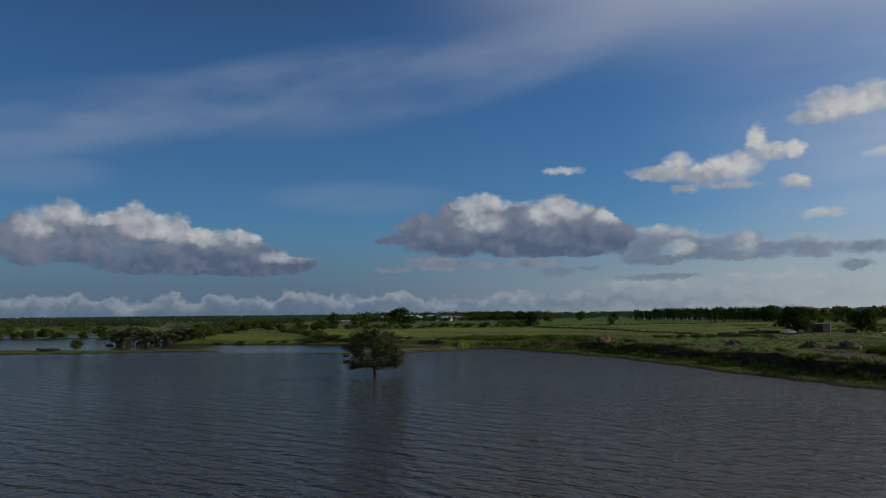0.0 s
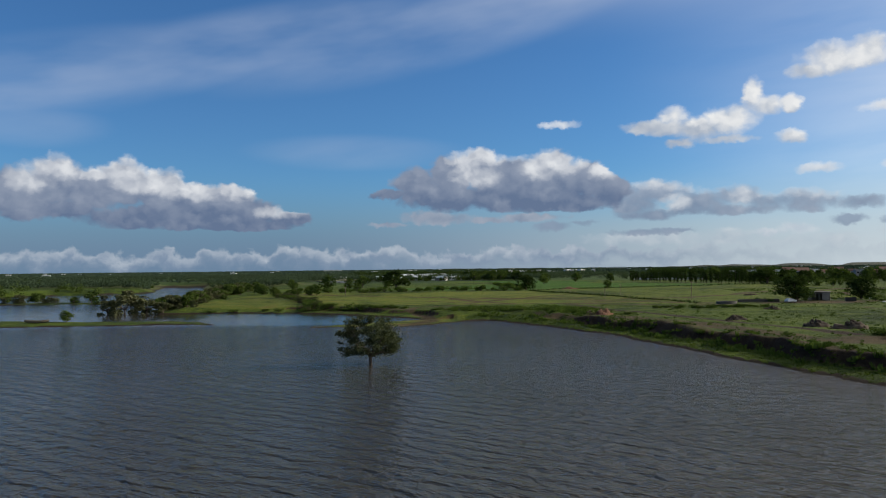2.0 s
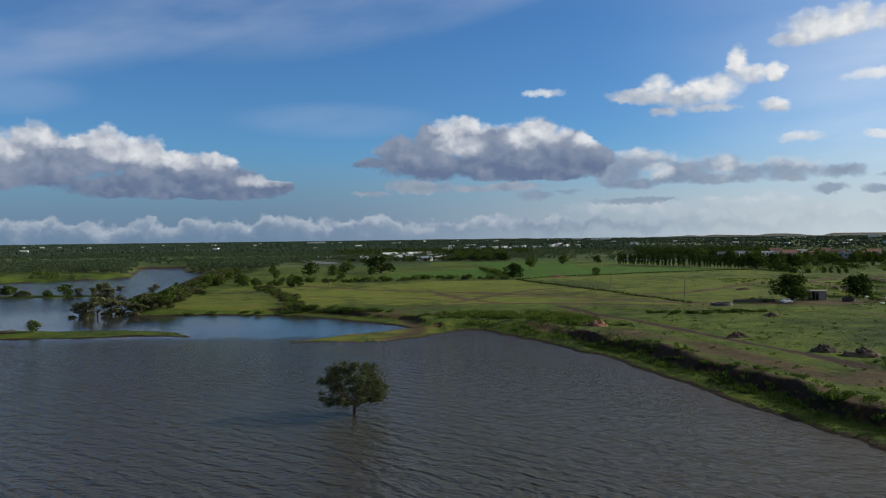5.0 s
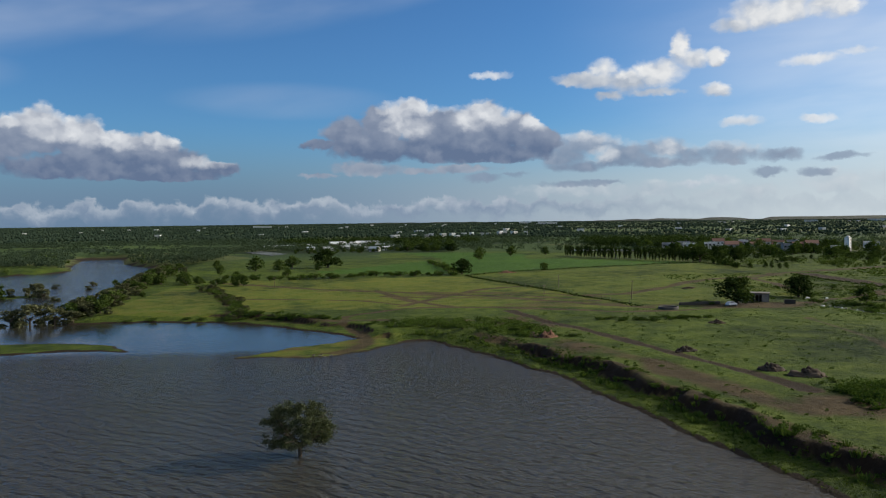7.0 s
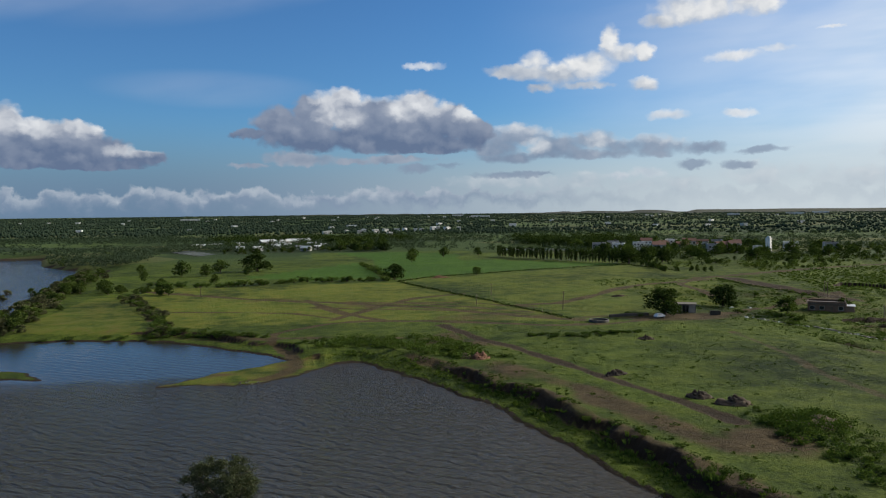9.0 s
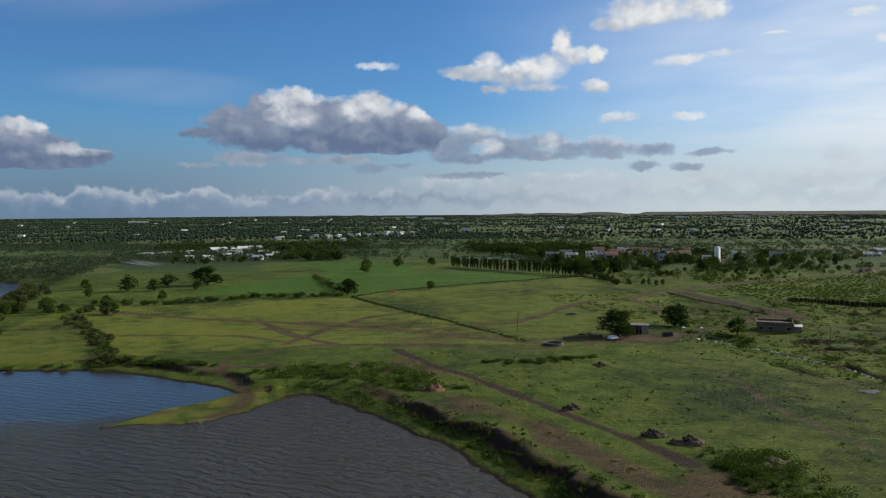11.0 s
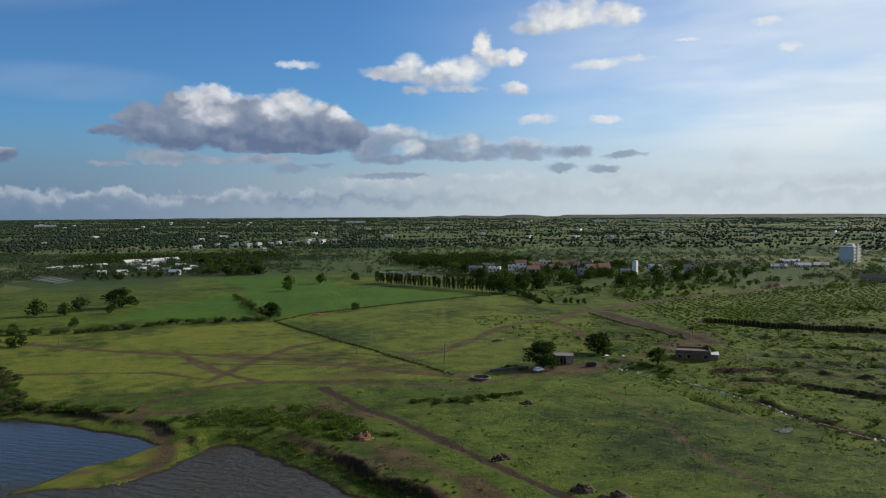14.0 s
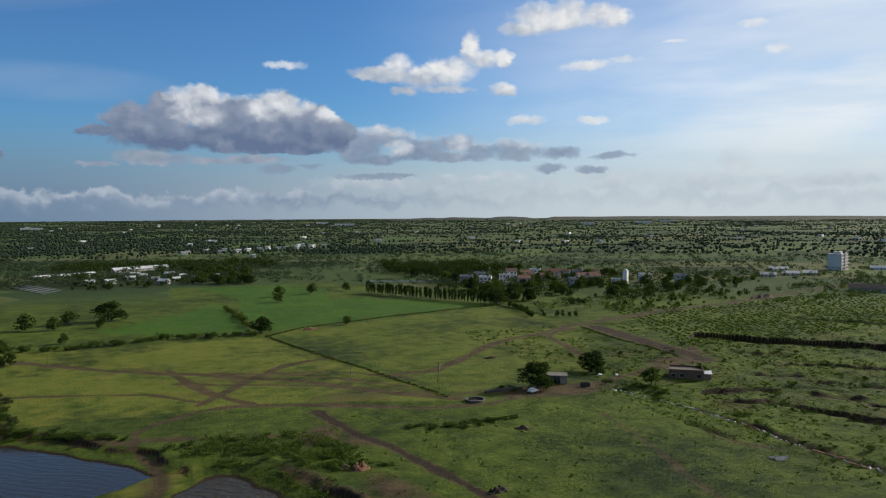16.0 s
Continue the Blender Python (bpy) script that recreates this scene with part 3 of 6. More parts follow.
def inside(x, y, poly):
    pts = np.array(poly, float)
    odd = np.zeros(x.shape, bool)
    for (ax, ay), (bx, by) in zip(pts, np.roll(pts, -1, 0)):
        if ay != by:
            odd ^= ((ay > y) != (by > y)) & (x < (bx - ax) * (y - ay) / (by - ay) + ax)
    return odd


def hash2(i, j, seed):
    h = np.sin(i * 127.1 + j * 311.7 + seed * 74.7) * 43758.5453
    return h - np.floor(h)


def value_noise(x, y, size, seed=0):
    """Smooth noise from -1 to 1 with bumps of about that size."""
    x, y = np.asarray(x, float) / size, np.asarray(y, float) / size
    i, j = np.floor(x), np.floor(y)
    fx, fy = x - i, y - j
    fx, fy = fx * fx * (3 - 2 * fx), fy * fy * (3 - 2 * fy)
    a, b, c, d = (hash2(i + p, j + q, seed) for q in (0, 1) for p in (0, 1))
    return 2 * ((a * (1 - fx) + b * fx) * (1 - fy) + (c * (1 - fx) + d * fx) * fy) - 1


def sat(a):
    return np.clip(a, 0, 1)


def smooth01(a):
    a = sat(a)
    return a * a * (3 - 2 * a)


def shore_distance(x, y):
    """Metres from the water's edge: above 0 on land, below 0 in the water."""
    wob = 0.8 * value_noise(x, y, 5.0, 3) + 0.5 * value_noise(x, y, 2.0, 4)
    d = line_distance(x, y, SHORE, True) * np.where(inside(x, y, SHORE), -1, 1)
    for isle in (SPIT_WEST, BUSH_BAR):
        d = np.maximum(d, line_distance(x, y, isle, True) * np.where(inside(x, y, isle), 1, -1))
    return d + wob * np.exp(-np.abs(d) / 12)


def plain(x, y):
    """The height of the open land."""
    r = np.hypot(x, y)
    return 1.8 + np.clip((r - 250) * 0.004, 0, 4) + np.clip((r - 1250) * 0.0012, 0, 5)


def land(x, y):
    """Height of the ground, and its distance to the water."""
    x, y = np.atleast_1d(np.asarray(x, float)), np.atleast_1d(np.asarray(y, float))
    d = shore_distance(x, y)
    base = plain(x, y) + 0.22 * value_noise(x, y, 26, 1) + 0.10 * value_noise(x, y, 7, 2) + 0.05 * value_noise(x, y, 2.5, 5)
    rough = smooth01((x - 130) / 30) * smooth01((330 - y) / 30) * smooth01((y - 90) / 20)
    base = base + rough * (0.40 * value_noise(x, y, 10, 8) + 0.38 * value_noise(x, y, 4, 9) + 0.22 * value_noise(x, y, 2.2, 10))
    east = smooth01((x - 10) / 14) * smooth01((215 - y) / 10)
    base = base + (0.45 + 0.35 * value_noise(x, y, 9, 17)) * east * np.exp(-np.maximum(d - 8, 0) / 9)
    north = smooth01((x + 50) / 8) * smooth01((20 - x) / 10) * smooth01((y - 206) / 8)
    ridge = smooth01((x - 30) / 9) * smooth01((192 - y) / 10)
    steep = np.maximum(ridge, north)
    ragged = 1.5 * value_noise(x, y, 13, 16) + 1.3 * value_noise(x, y, 6, 6) + 0.9 * value_noise(x, y, 2.6, 7)
    cliff = smooth01((d + ragged - 6.4) / 2.0)
    gentle = smooth01(d / 14)
    climb = steep * cliff + (1 - steep) * gentle
    z = 0.22 * sat(d / 0.35) + 0.36 * sat((d - 0.3) / 5) + (base - 0.58) * climb
    z = z + east * 0.5 * np.exp(-((d + ragged * 0.6 - 9.6) / 1.6) ** 2) * (0.7 + 0.9 * value_noise(x, y, 4, 12))
    spit = ((x < 9) & (x > -40) & (y < 206) & (y > 160)) | ((x < -40) & (y < 226) & (y > 180)) | ((x < -120) & (y < 366) & (y > 330))
    z = np.where(spit, (0.16 + 0.12 * value_noise(x, y, 4, 13)) * sat(d / 0.5) + 0.12 * sat(d / 4), z)
    for depth, half, line in DITCHES:
        z = z - depth * np.exp(-(line_distance(x, y, line) / half) ** 2) * (0.6 + 0.4 * value_noise(x, y, 8, 15) + 0.35 * value_noise(x, y, 2.6, 28))
        z = z + 0.75 * depth * np.exp(-(line_distance(x - 1.3 * half, y - 1.1 * half, line) / half) ** 2) * (0.45 + 0.6 * value_noise(x, y, 5, 18) + 0.5 * value_noise(x, y, 2.4, 19))
    for depth, reach, line in SCOOPS:
        q = line_distance(x, y, line) + 0.9 * value_noise(x, y, 6, 33) + 0.5 * value_noise(x, y, 2.5, 34)
        front = inside(x + 0.6 * value_noise(x, y, 5, 35), y, line + [(px - 0.8 * reach, py - 0.7 * reach) for px, py in reversed(line)])
        z = z - depth * front * (1 - smooth01(q / reach)) * np.clip(0.75 + (0.25 if depth > 4 else 0.9) * value_noise(x, y, 9, 36), 0, 1.2)
    z = np.where(d <= 0, -0.12 - 1.3 * sat(-d / 7), np.where(x > 125, z, np.maximum(z, 0.06)))
    return z, d


GRID = {}


def ground_at(x, y):
    """Heights of the built ground sheet at many points."""
    xs, ys, zz = GRID["x"], GRID["y"], GRID["z"]
    x, y = np.asarray(x, float), np.asarray(y, float)
    i = np.clip(np.searchsorted(xs, x) - 1, 0, len(xs) - 2)
    j = np.clip(np.searchsorted(ys, y) - 1, 0, len(ys) - 2)
    fx, fy = (x - xs[i]) / (xs[i + 1] - xs[i]), (y - ys[j]) / (ys[j + 1] - ys[j])
    return (zz[j, i] * (1 - fx) + zz[j, i + 1] * fx) * (1 - fy) + (zz[j + 1, i] * (1 - fx) + zz[j + 1, i + 1] * fx) * fy


def ground_z(x, y):
    return float(ground_at(x, y))


def spread(lo, hi, fine, end):
    """Coordinates, evenly fine between lo and hi, growing coarser out to the end both ways."""
    mid = np.arange(lo, hi + fine / 2, fine)
    out, step = [], fine
    at = 0.0
    while at < end:
        step = min(step * 1.075, 170)
        at += step
        out.append(at)
    out = np.array(out)
    return np.concatenate([lo - out[::-1], mid, hi + out])


def build_ground():
    xs, ys = spread(-112, 322, 1.0, 4700), spread(74, 330, 1.0, 4500)
    X, Y = np.meshgrid(xs, ys)
    x, y = X.ravel(), Y.ravel()
    z, d = land(x, y)
    r = np.hypot(x, y)
    n, m = len(xs), len(ys)
    i = np.arange(n * m).reshape(m, n)
    faces = np.stack([i[:-1, :-1], i[:-1, 1:], i[1:, 1:], i[1:, :-1]], -1).reshape(-1, 4)
    soil = np.zeros(len(x))
    for half, bare, line in TRACKS:
        q = line_distance(x, y, line) + 0.5 * value_noise(x, y, 4, 71) + 0.7 * value_noise(x, y, 13, 72)
        soil = np.maximum(soil, bare * (1 - smooth01((q - half * 0.55) / (half * (0.8 if bare == 1.0 else 1.3)))))
        if half == 5.2:
            wet = np.maximum(wet, 0.55 * (1 - smooth01((q - 3.6) / 1.5)))
        if half == 2.0:
            wet = 0.58 * (1 - smooth01((q - 1.1) / 1.5))
        z = z - 0.10 * np.exp(-(q / half) ** 2) * (d > 0)
    GRID.update(x=xs, y=ys, z=z.reshape(m, n))
    yard = 1.15 * np.exp(-(((x - 126) / 23) ** 2 + ((y - 242) / 8.5) ** 2))
    works = np.exp(-(((x - 196) / 18) ** 2 + ((y - 268) / 10) ** 2))
    worn = smooth01((value_noise(x, y, 17, 21) - 0.1) / 0.6) * np.exp(-(((x - 60) / 55) ** 2 + ((y - 268) / 30) ** 2)) * 0.6
    worn = np.maximum(worn, 0.62 * np.exp(-(((x - 32) / 34) ** 2 + ((y - 292) / 26) ** 2)) * smooth01((value_noise(x, y, 8, 26) + 0.5) / 0.8))
    worn = np.maximum(worn, 0.6 * np.exp(-(line_distance(x, y, [(-40, 356), (5, 320), (40, 297), (70, 268), (100, 248)]) / 13) ** 2) * smooth01((value_noise(x, y * 1.6, 7, 29) + 0.25) / 0.7))
    east = smooth01((x - 22) / 10) * smooth01((205 - y) / 14)
    berm = east * np.exp(-((d - 8.6) / 3.4) ** 2) * (0.75 + 0.35 * value_noise(x, y, 9, 22))
    patch = np.exp(-(((x - 72) / 9) ** 2 + ((y - 112) / 9) ** 2)) + 0.8 * np.exp(-(((x - 48) / 7) ** 2 + ((y - 172) / 14) ** 2))
    strip = 1.1 * np.exp(-((line_distance(x, y, [(40, 212), (46, 225), (52, 200), (54, 170), (57, 140), (64, 110)]) / 5.5) ** 2)) * (0.62 + 0.6 * value_noise(x, y, 10, 24))
    banks = np.maximum.reduce([np.exp(-(line_distance(x, y, line) / 3.2) ** 2) for line in ([(-38, 252), (-26, 244), (-14, 236), (-6, 230)], [(-64, 350), (-52, 316), (-43, 280), (-38, 256)], [(-3, 232), (14, 228), (34, 222)])]) * (0.75 + 0.5 * value_noise(x, y, 7, 48))
    strip = np.maximum.reduce([strip, banks, 0.36 * inside(x, y, WEST_FIELD)])
    ditch = np.zeros(len(x))
    for depth, half, line in DITCHES:
        ditch = np.maximum(ditch, np.exp(-(line_distance(x, y, line) / (half * 0.9)) ** 2))
    for depth, reach, line in SCOOPS:
        q = line_distance(x, y, line)
        front = inside(x, y, line + [(px - 0.8 * reach, py - 0.7 * reach) for px, py in reversed(line)])
        ditch = np.maximum(ditch, front * (1 - smooth01(q / (reach * 0.7))) * (0.7 + 0.4 * value_noise(x, y, 6, 37)))
    spit0 = ((x < 10) & (x > -40) & (y < 206) & (y > 160)) * (0.6 + 0.5 * value_noise(x, y, 5, 27))
    barren = 0.42 * smooth01((x - 130) / 30) * smooth01((330 - y) / 40) * smooth01((value_noise(x, y, 12, 23) + 0.05) / 0.5)
    soil = np.maximum.reduce([soil, spit0 * 0.58, yard, works, worn, berm, patch, strip, ditch * 0.9, barren])
    soil = soil * (r < 900)
    zz = z.reshape(m, n)
    slope = np.hypot(np.gradient(zz, xs, axis=1), np.gradient(zz, ys, axis=0)).ravel() * (r < 420)
    raw = smooth01((slope - 0.28) / 0.3) * (d > 2.5)
    soil = np.maximum(soil, raw * 0.8)
    mud = (1 - smooth01((d - 0.7) / 0.6)) * (d < 2)
    mud = np.maximum.reduce([mud, ditch * 0.7, raw * 0.66, wet, berm * 0.5, strip * 0.36])
    spit = ((x < 12) & (x > -40) & (y < 206) & (y > 160))
    mud = np.where(spit, mud * 0.6, mud)
    crop = np.zeros(len(x))
    for field in (CROP_A, CROP_B, CROP_C):
        crop = np.maximum(crop, inside(x, y, field))
    meadow = inside(x, y, [(-60, 352), (-33, 256), (30, 262), (95, 240), (90, 250), (54, 388), (-60, 388)])
    dry = 0.25 + 0.65 * meadow + 0.6 * inside(x, y, WEST_FIELD) + 0.75 * spit + 0.3 * (inside(x, y, [(95, 250), (160, 270), (205, 360), (205, 455), (60, 405)]))
    far = smooth01((r - 520) / 120)
    far = np.where(inside(x, y, [(20, 380), (230, 380), (230, 560), (120, 660), (20, 660)]), 0, far)
    me = mesh_of("ground", np.stack([x, y, z], 1), faces, LAND, True)
    for name, values in (("soil", soil), ("mud", mud), ("crop", crop), ("dry", sat(dry)), ("far", far)):
        me.attributes.new(name, "FLOAT", "POINT").data.foreach_set("value", np.asarray(values, np.float32))
    tagged(new("ground", me), "flat green farmland with worn dirt tracks", "ground", kind="structure")


def build_water():
    bm = bmesh.new()
    bmesh.ops.create_grid(bm, x_segments=8, y_segments=8, size=0.5, matrix=Matrix.LocRotScale((-350, 215, 0), None, (940, 1080, 1)))
    me = bpy.data.meshes.new("lake_water")
    bm.to_mesh(me)
    bm.free()
    me.materials.append(WATER)
    tagged(new("lake_water", me), "wind-rippled murky grey lake water", "lake", kind="structure")


def build_hills():
    """Low flat-topped hills on the skyline."""
    for a0, a1, dist, top, seed in ((27.6, 62.0, 4300, 17, 1), (15.5, 29.0, 4450, 12, 2), (-2.0, 12.0, 4600, 6, 3)):
        n = int((a1 - a0) * 3)
        k = np.linspace(0, 1, n)
        az = np.radians(a0 + (a1 - a0) * k)
        edge = smooth01(k / (0.03 if seed == 1 else 0.25)) * smooth01((1 - k) / 0.2)
        crest = edge * top * (1 + (0.06 if seed == 1 else 0.45) * value_noise(k * 40, k * 0, 2.5, seed))
        rows = []
        for w, f in ((-260, 0.0), (-110, 0.55), (-30, 0.95), (60, 1.0), (240, 0.0)):
            rows.append(np.stack([np.sin(az) * (dist + w), np.cos(az) * (dist + w), 8.0 + crest * f - 1.5 * (f == 0)], 1))
        i = np.arange(5 * n).reshape(5, n)
        faces = np.stack([i[:-1, :-1], i[:-1, 1:], i[1:, 1:], i[1:, :-1]], -1).reshape(-1, 4)
        tagged(new("hill", mesh_of("hill", np.concatenate(rows), faces, HILL, True)), "low wooded flat-topped hill on the skyline", "hill", kind="structure")


build_ground()
build_water()
build_hills()

# ---------------------------------------------------------------- trees and shrubs


def limb(start, way, length, r0, r1, r, bend=0.25, steps=5, lift=0.0):
    """Points and radii of one bent limb."""
    pts, p, w = [Vector(start)], Vector(start), Vector(way).normalized()
    for i in range(steps):
        w = (w + Vector(r.normal(0, bend, 3)) * 0.6 + Vector((0, 0, lift))).normalized()
        p = p + w * (length / steps)
        pts.append(p.copy())
    return pts, [r0 + (r1 - r0) * i / steps for i in range(steps + 1)]


def lone_tree():
    """The wide thorn tree that stands in the lake."""
    r = np.random.default_rng(21)
    base = thing("tree", -7.9, 104.26, -0.45, "wide-crowned thorn tree standing alone in shallow lake water", "tree")
    wood = [tube([(0, 0, 0), (0.05, 0, 0.7), (0.02, 0.03, 1.5), (0.08, 0, 2.1)], [0.36, 0.27, 0.23, 0.22], 10)]
    tips = []
    for k in range(11):
        a = k * 2.399 + 0.4
        rise = 0.35 + 0.75 * ((k * 0.37) % 1)
        pts, rad = limb((0.06, 0, 1.45 + 0.06 * k), (math.cos(a), math.sin(a), rise), 3.9 + r.uniform(-0.6, 0.6), 0.14, 0.045, r, 0.22, 6, 0.05)
        wood.append(tube(pts, rad, 6))
        for j in (2, 3, 4, 5, 6):
            for q in range(2):
                w2 = Vector((math.cos(a + r.uniform(-1.2, 1.2)), math.sin(a + r.uniform(-1.2, 1.2)), r.uniform(-0.35, 0.9)))
                p2, r2 = limb(pts[j], w2, r.uniform(1.0, 2.0), 0.045, 0.012, r, 0.35, 4, 0.03)
                wood.append(tube(p2, r2, 4))
                tips.append(p2[-1])
                tips.append(p2[2])
    v, f = merge(wood)
    child("trunk", mesh_of("trunk", v, f, BARK, True), base, "dark bare trunk and spreading limbs")
    # sprays of leaves: round the twigs, and in uneven lobes over the crown
    pts = np.array([tuple(p) for p in tips])
    keep = pts[r.random(len(pts)) < 0.95]
    cloud = (keep[:, None, :] + r.normal(0, 0.34, (len(keep), 18, 3))).reshape(-1, 3)
    lobes = []
    for k in range(70):
        a, h = r.uniform(0, 2 * math.pi), (k + r.uniform(0, 1)) / 70
        rad = 4.7 * math.sqrt(max(0.05, 1 - ((h - 0.38) / 0.66) ** 2)) * math.sqrt(r.uniform(0.15, 1.0))
        s = r.uniform(0.45, 0.9)
        lobes.append((math.cos(a) * rad - 0.1, math.sin(a) * rad, 2.05 + h * 5.2, s * 1.15, s * 1.15, s * 0.8))
    lobes += [(-3.3, -0.6, 2.0, 1.0, 0.9, 0.5), (-2.4, 0.9, 2.1, 0.9, 0.9, 0.5), (-1.6, -1.2, 2.4, 0.9, 0.9, 0.5)]
    lobes += [(2.9, 0.4, 2.6, 1.1, 1.0, 0.6), (3.5, -0.8, 3.6, 0.9, 0.9, 0.7), (2.2, 1.2, 5.6, 1.1, 1.0, 0.8), (3.2, 0.6, 4.6, 0.9, 0.9, 0.8), (-2.9, 0.5, 5.4, 0.9, 0.9, 0.7)]
    cloud2 = in_lobes(lobes, 18000, r, 0.1)
    west = cloud2[:, 0] < r.uniform(-2.0, 6.0, len(cloud2))
    c = np.concatenate([cloud, cloud2[west | (r.random(len(cloud2)) < 0.9)]])
    c = c[(c[:, 2] > 1.45) & (c[:, 2] < 8.3)]
    v, f = leaves(c, 0.115, r)
    child("crown", mesh_of("crown", v, f, LEAF_THORN), base, "airy olive-green crown with gaps")


def on_tracks(x, y, extra=0.4):
    out = np.zeros(len(x), bool)
    for half, bare, line in TRACKS:
        out |= line_distance(x, y, line) < half + extra
    return out


CROWNS = {}


def tree_meshes(kind, variant):
    """Trunk and crown meshes of a unit tree of that kind, 1 m high, made once."""
    key = (kind, variant)
    if key in CROWNS:
        return CROWNS[key]
    r = np.random.default_rng(100 + variant * 17 + len(kind))
    lobes, wood = [], []
    if kind == "poplar":
        n, size, mat = 620, 0.032, LEAF_DARK
        wood.append(tube([(0, 0, 0), (0.01, 0, 0.4), (0, 0, 0.9)], [0.022, 0.016, 0.004], 6))
        for k in range(9):
            h = 0.16 + 0.8 * k / 9
            w = 0.135 * math.sin(math.pi * min(1, (1.12 - h) * 0.75 + 0.12))
            lobes.append((r.normal(0, 0.02), r.normal(0, 0.02), h, w, w, 0.10))
    elif kind == "shrub":
        n, size, mat = 480, 0.066, LEAF_SCRUB
        for k in range(9):
            a = r.uniform(0, 6.28)
            q = r.uniform(0, 0.62)
            s = r.uniform(0.2, 0.34)
            lobes.append((math.cos(a) * q, math.sin(a) * q, r.uniform(0.2, 0.66), s, s, s * 0.85))
        for k in range(5):
            a = k * 1.3
            wood.append(tube([(0, 0, 0), (math.cos(a) * 0.2, math.sin(a) * 0.2, 0.35), (math.cos(a) * 0.4, math.sin(a) * 0.4, 0.6)], [0.03, 0.02, 0.008], 5))
    elif kind == "thorn":
        n, size, mat = 1500, 0.05, LEAF_GREY
        wood.append(tube([(0, 0, 0), (0.02, 0.01, 0.25), (0.0, 0.0, 0.4)], [0.035, 0.028, 0.024], 6))
        for k in range(26):
            a, h = r.uniform(0, 6.28), r.uniform(0, 1)
            q = 0.46 * math.sqrt(max(0.05, 1 - (h - 0.3) ** 2 * 1.6)) * r.uniform(0.4, 1)
            s = r.uniform(0.1, 0.18)
            lobes.append((math.cos(a) * q, math.sin(a) * q, 0.05 + 0.8 * h, s, s, s * 0.8))
    else:
        n, size, mat = 1500 if kind == "mango" else 430, 0.043 if kind == "mango" else 0.072, LEAF_DARK if kind == "mango" else LEAF_MID
        wood.append(tube([(0, 0, 0), (0.01, 0.01, 0.18), (0.0, 0.02, 0.36)], [0.045, 0.034, 0.03], 7))
        for k in range(30):
            a, h = r.uniform(0, 6.28), (k + r.uniform(0, 1)) / 30
            q = 0.43 * math.sqrt(max(0.03, 1 - ((h - 0.3) / 0.72) ** 2)) * r.uniform(0.3, 1)
            s = r.uniform(0.13, 0.21)
            lobes.append((math.cos(a) * q, math.sin(a) * q, (0.17 if kind == "broad" else 0.13) + 0.68 * h, s, s, s * 0.85))
    if kind != "shrub":
        for k in range(6):
            a = k * 1.05 + r.uniform(0, 0.5)
            pts, rad = limb((0, 0, 0.25 if kind != "poplar" else 0.2 + 0.1 * k), (math.cos(a), math.sin(a), 1.0 if kind != "poplar" else 2.2), 0.4 if kind != "poplar" else 0.15, 0.018, 0.005, r, 0.2, 4)
            wood.append(tube(pts, rad, 5))
    v, f = merge(wood)
    trunk = mesh_of("trunk", v, f, BARK, True)
    c = in_lobes(lobes, n, r, 0.45)
    c = c[(c[:, 2] > 0.05)]
    v, f = leaves(c, size, r)
    CROWNS[key] = (trunk, mesh_of("crown", v, f, mat))
    return CROWNS[key]


def plant(kind, x, y, height, width, label, group="", name="tree", category="tree", r=rng):
    """A tree or shrub of that kind, height and crown width, on the ground."""
    trunk, crown = tree_meshes(kind, int(r.integers(0, 4)))
    span = {"poplar": 0.28, "shrub": 1.3}.get(kind, 1.0)
    s = width / span
    base = thing(name, x, y, max(ground_z(x, y), -0.3) - 0.05, label, category, group, r.uniform(0, 360), (s, s, height))
    child("trunk", trunk, base)
    child("crown", crown, base)
    return base


def along(line, gap, jitter, r):
    """Points about a gap apart along a line."""
    pts = np.array(line, float)
    for a, b in zip(pts, pts[1:]):
        n = max(1, int(np.linalg.norm(b - a) / gap))
        for k in range(n):
            p = a + (b - a) * (k + r.uniform(0, 1)) / n
            yield p[0] + r.normal(0, jitter), p[1] + r.normal(0, jitter)


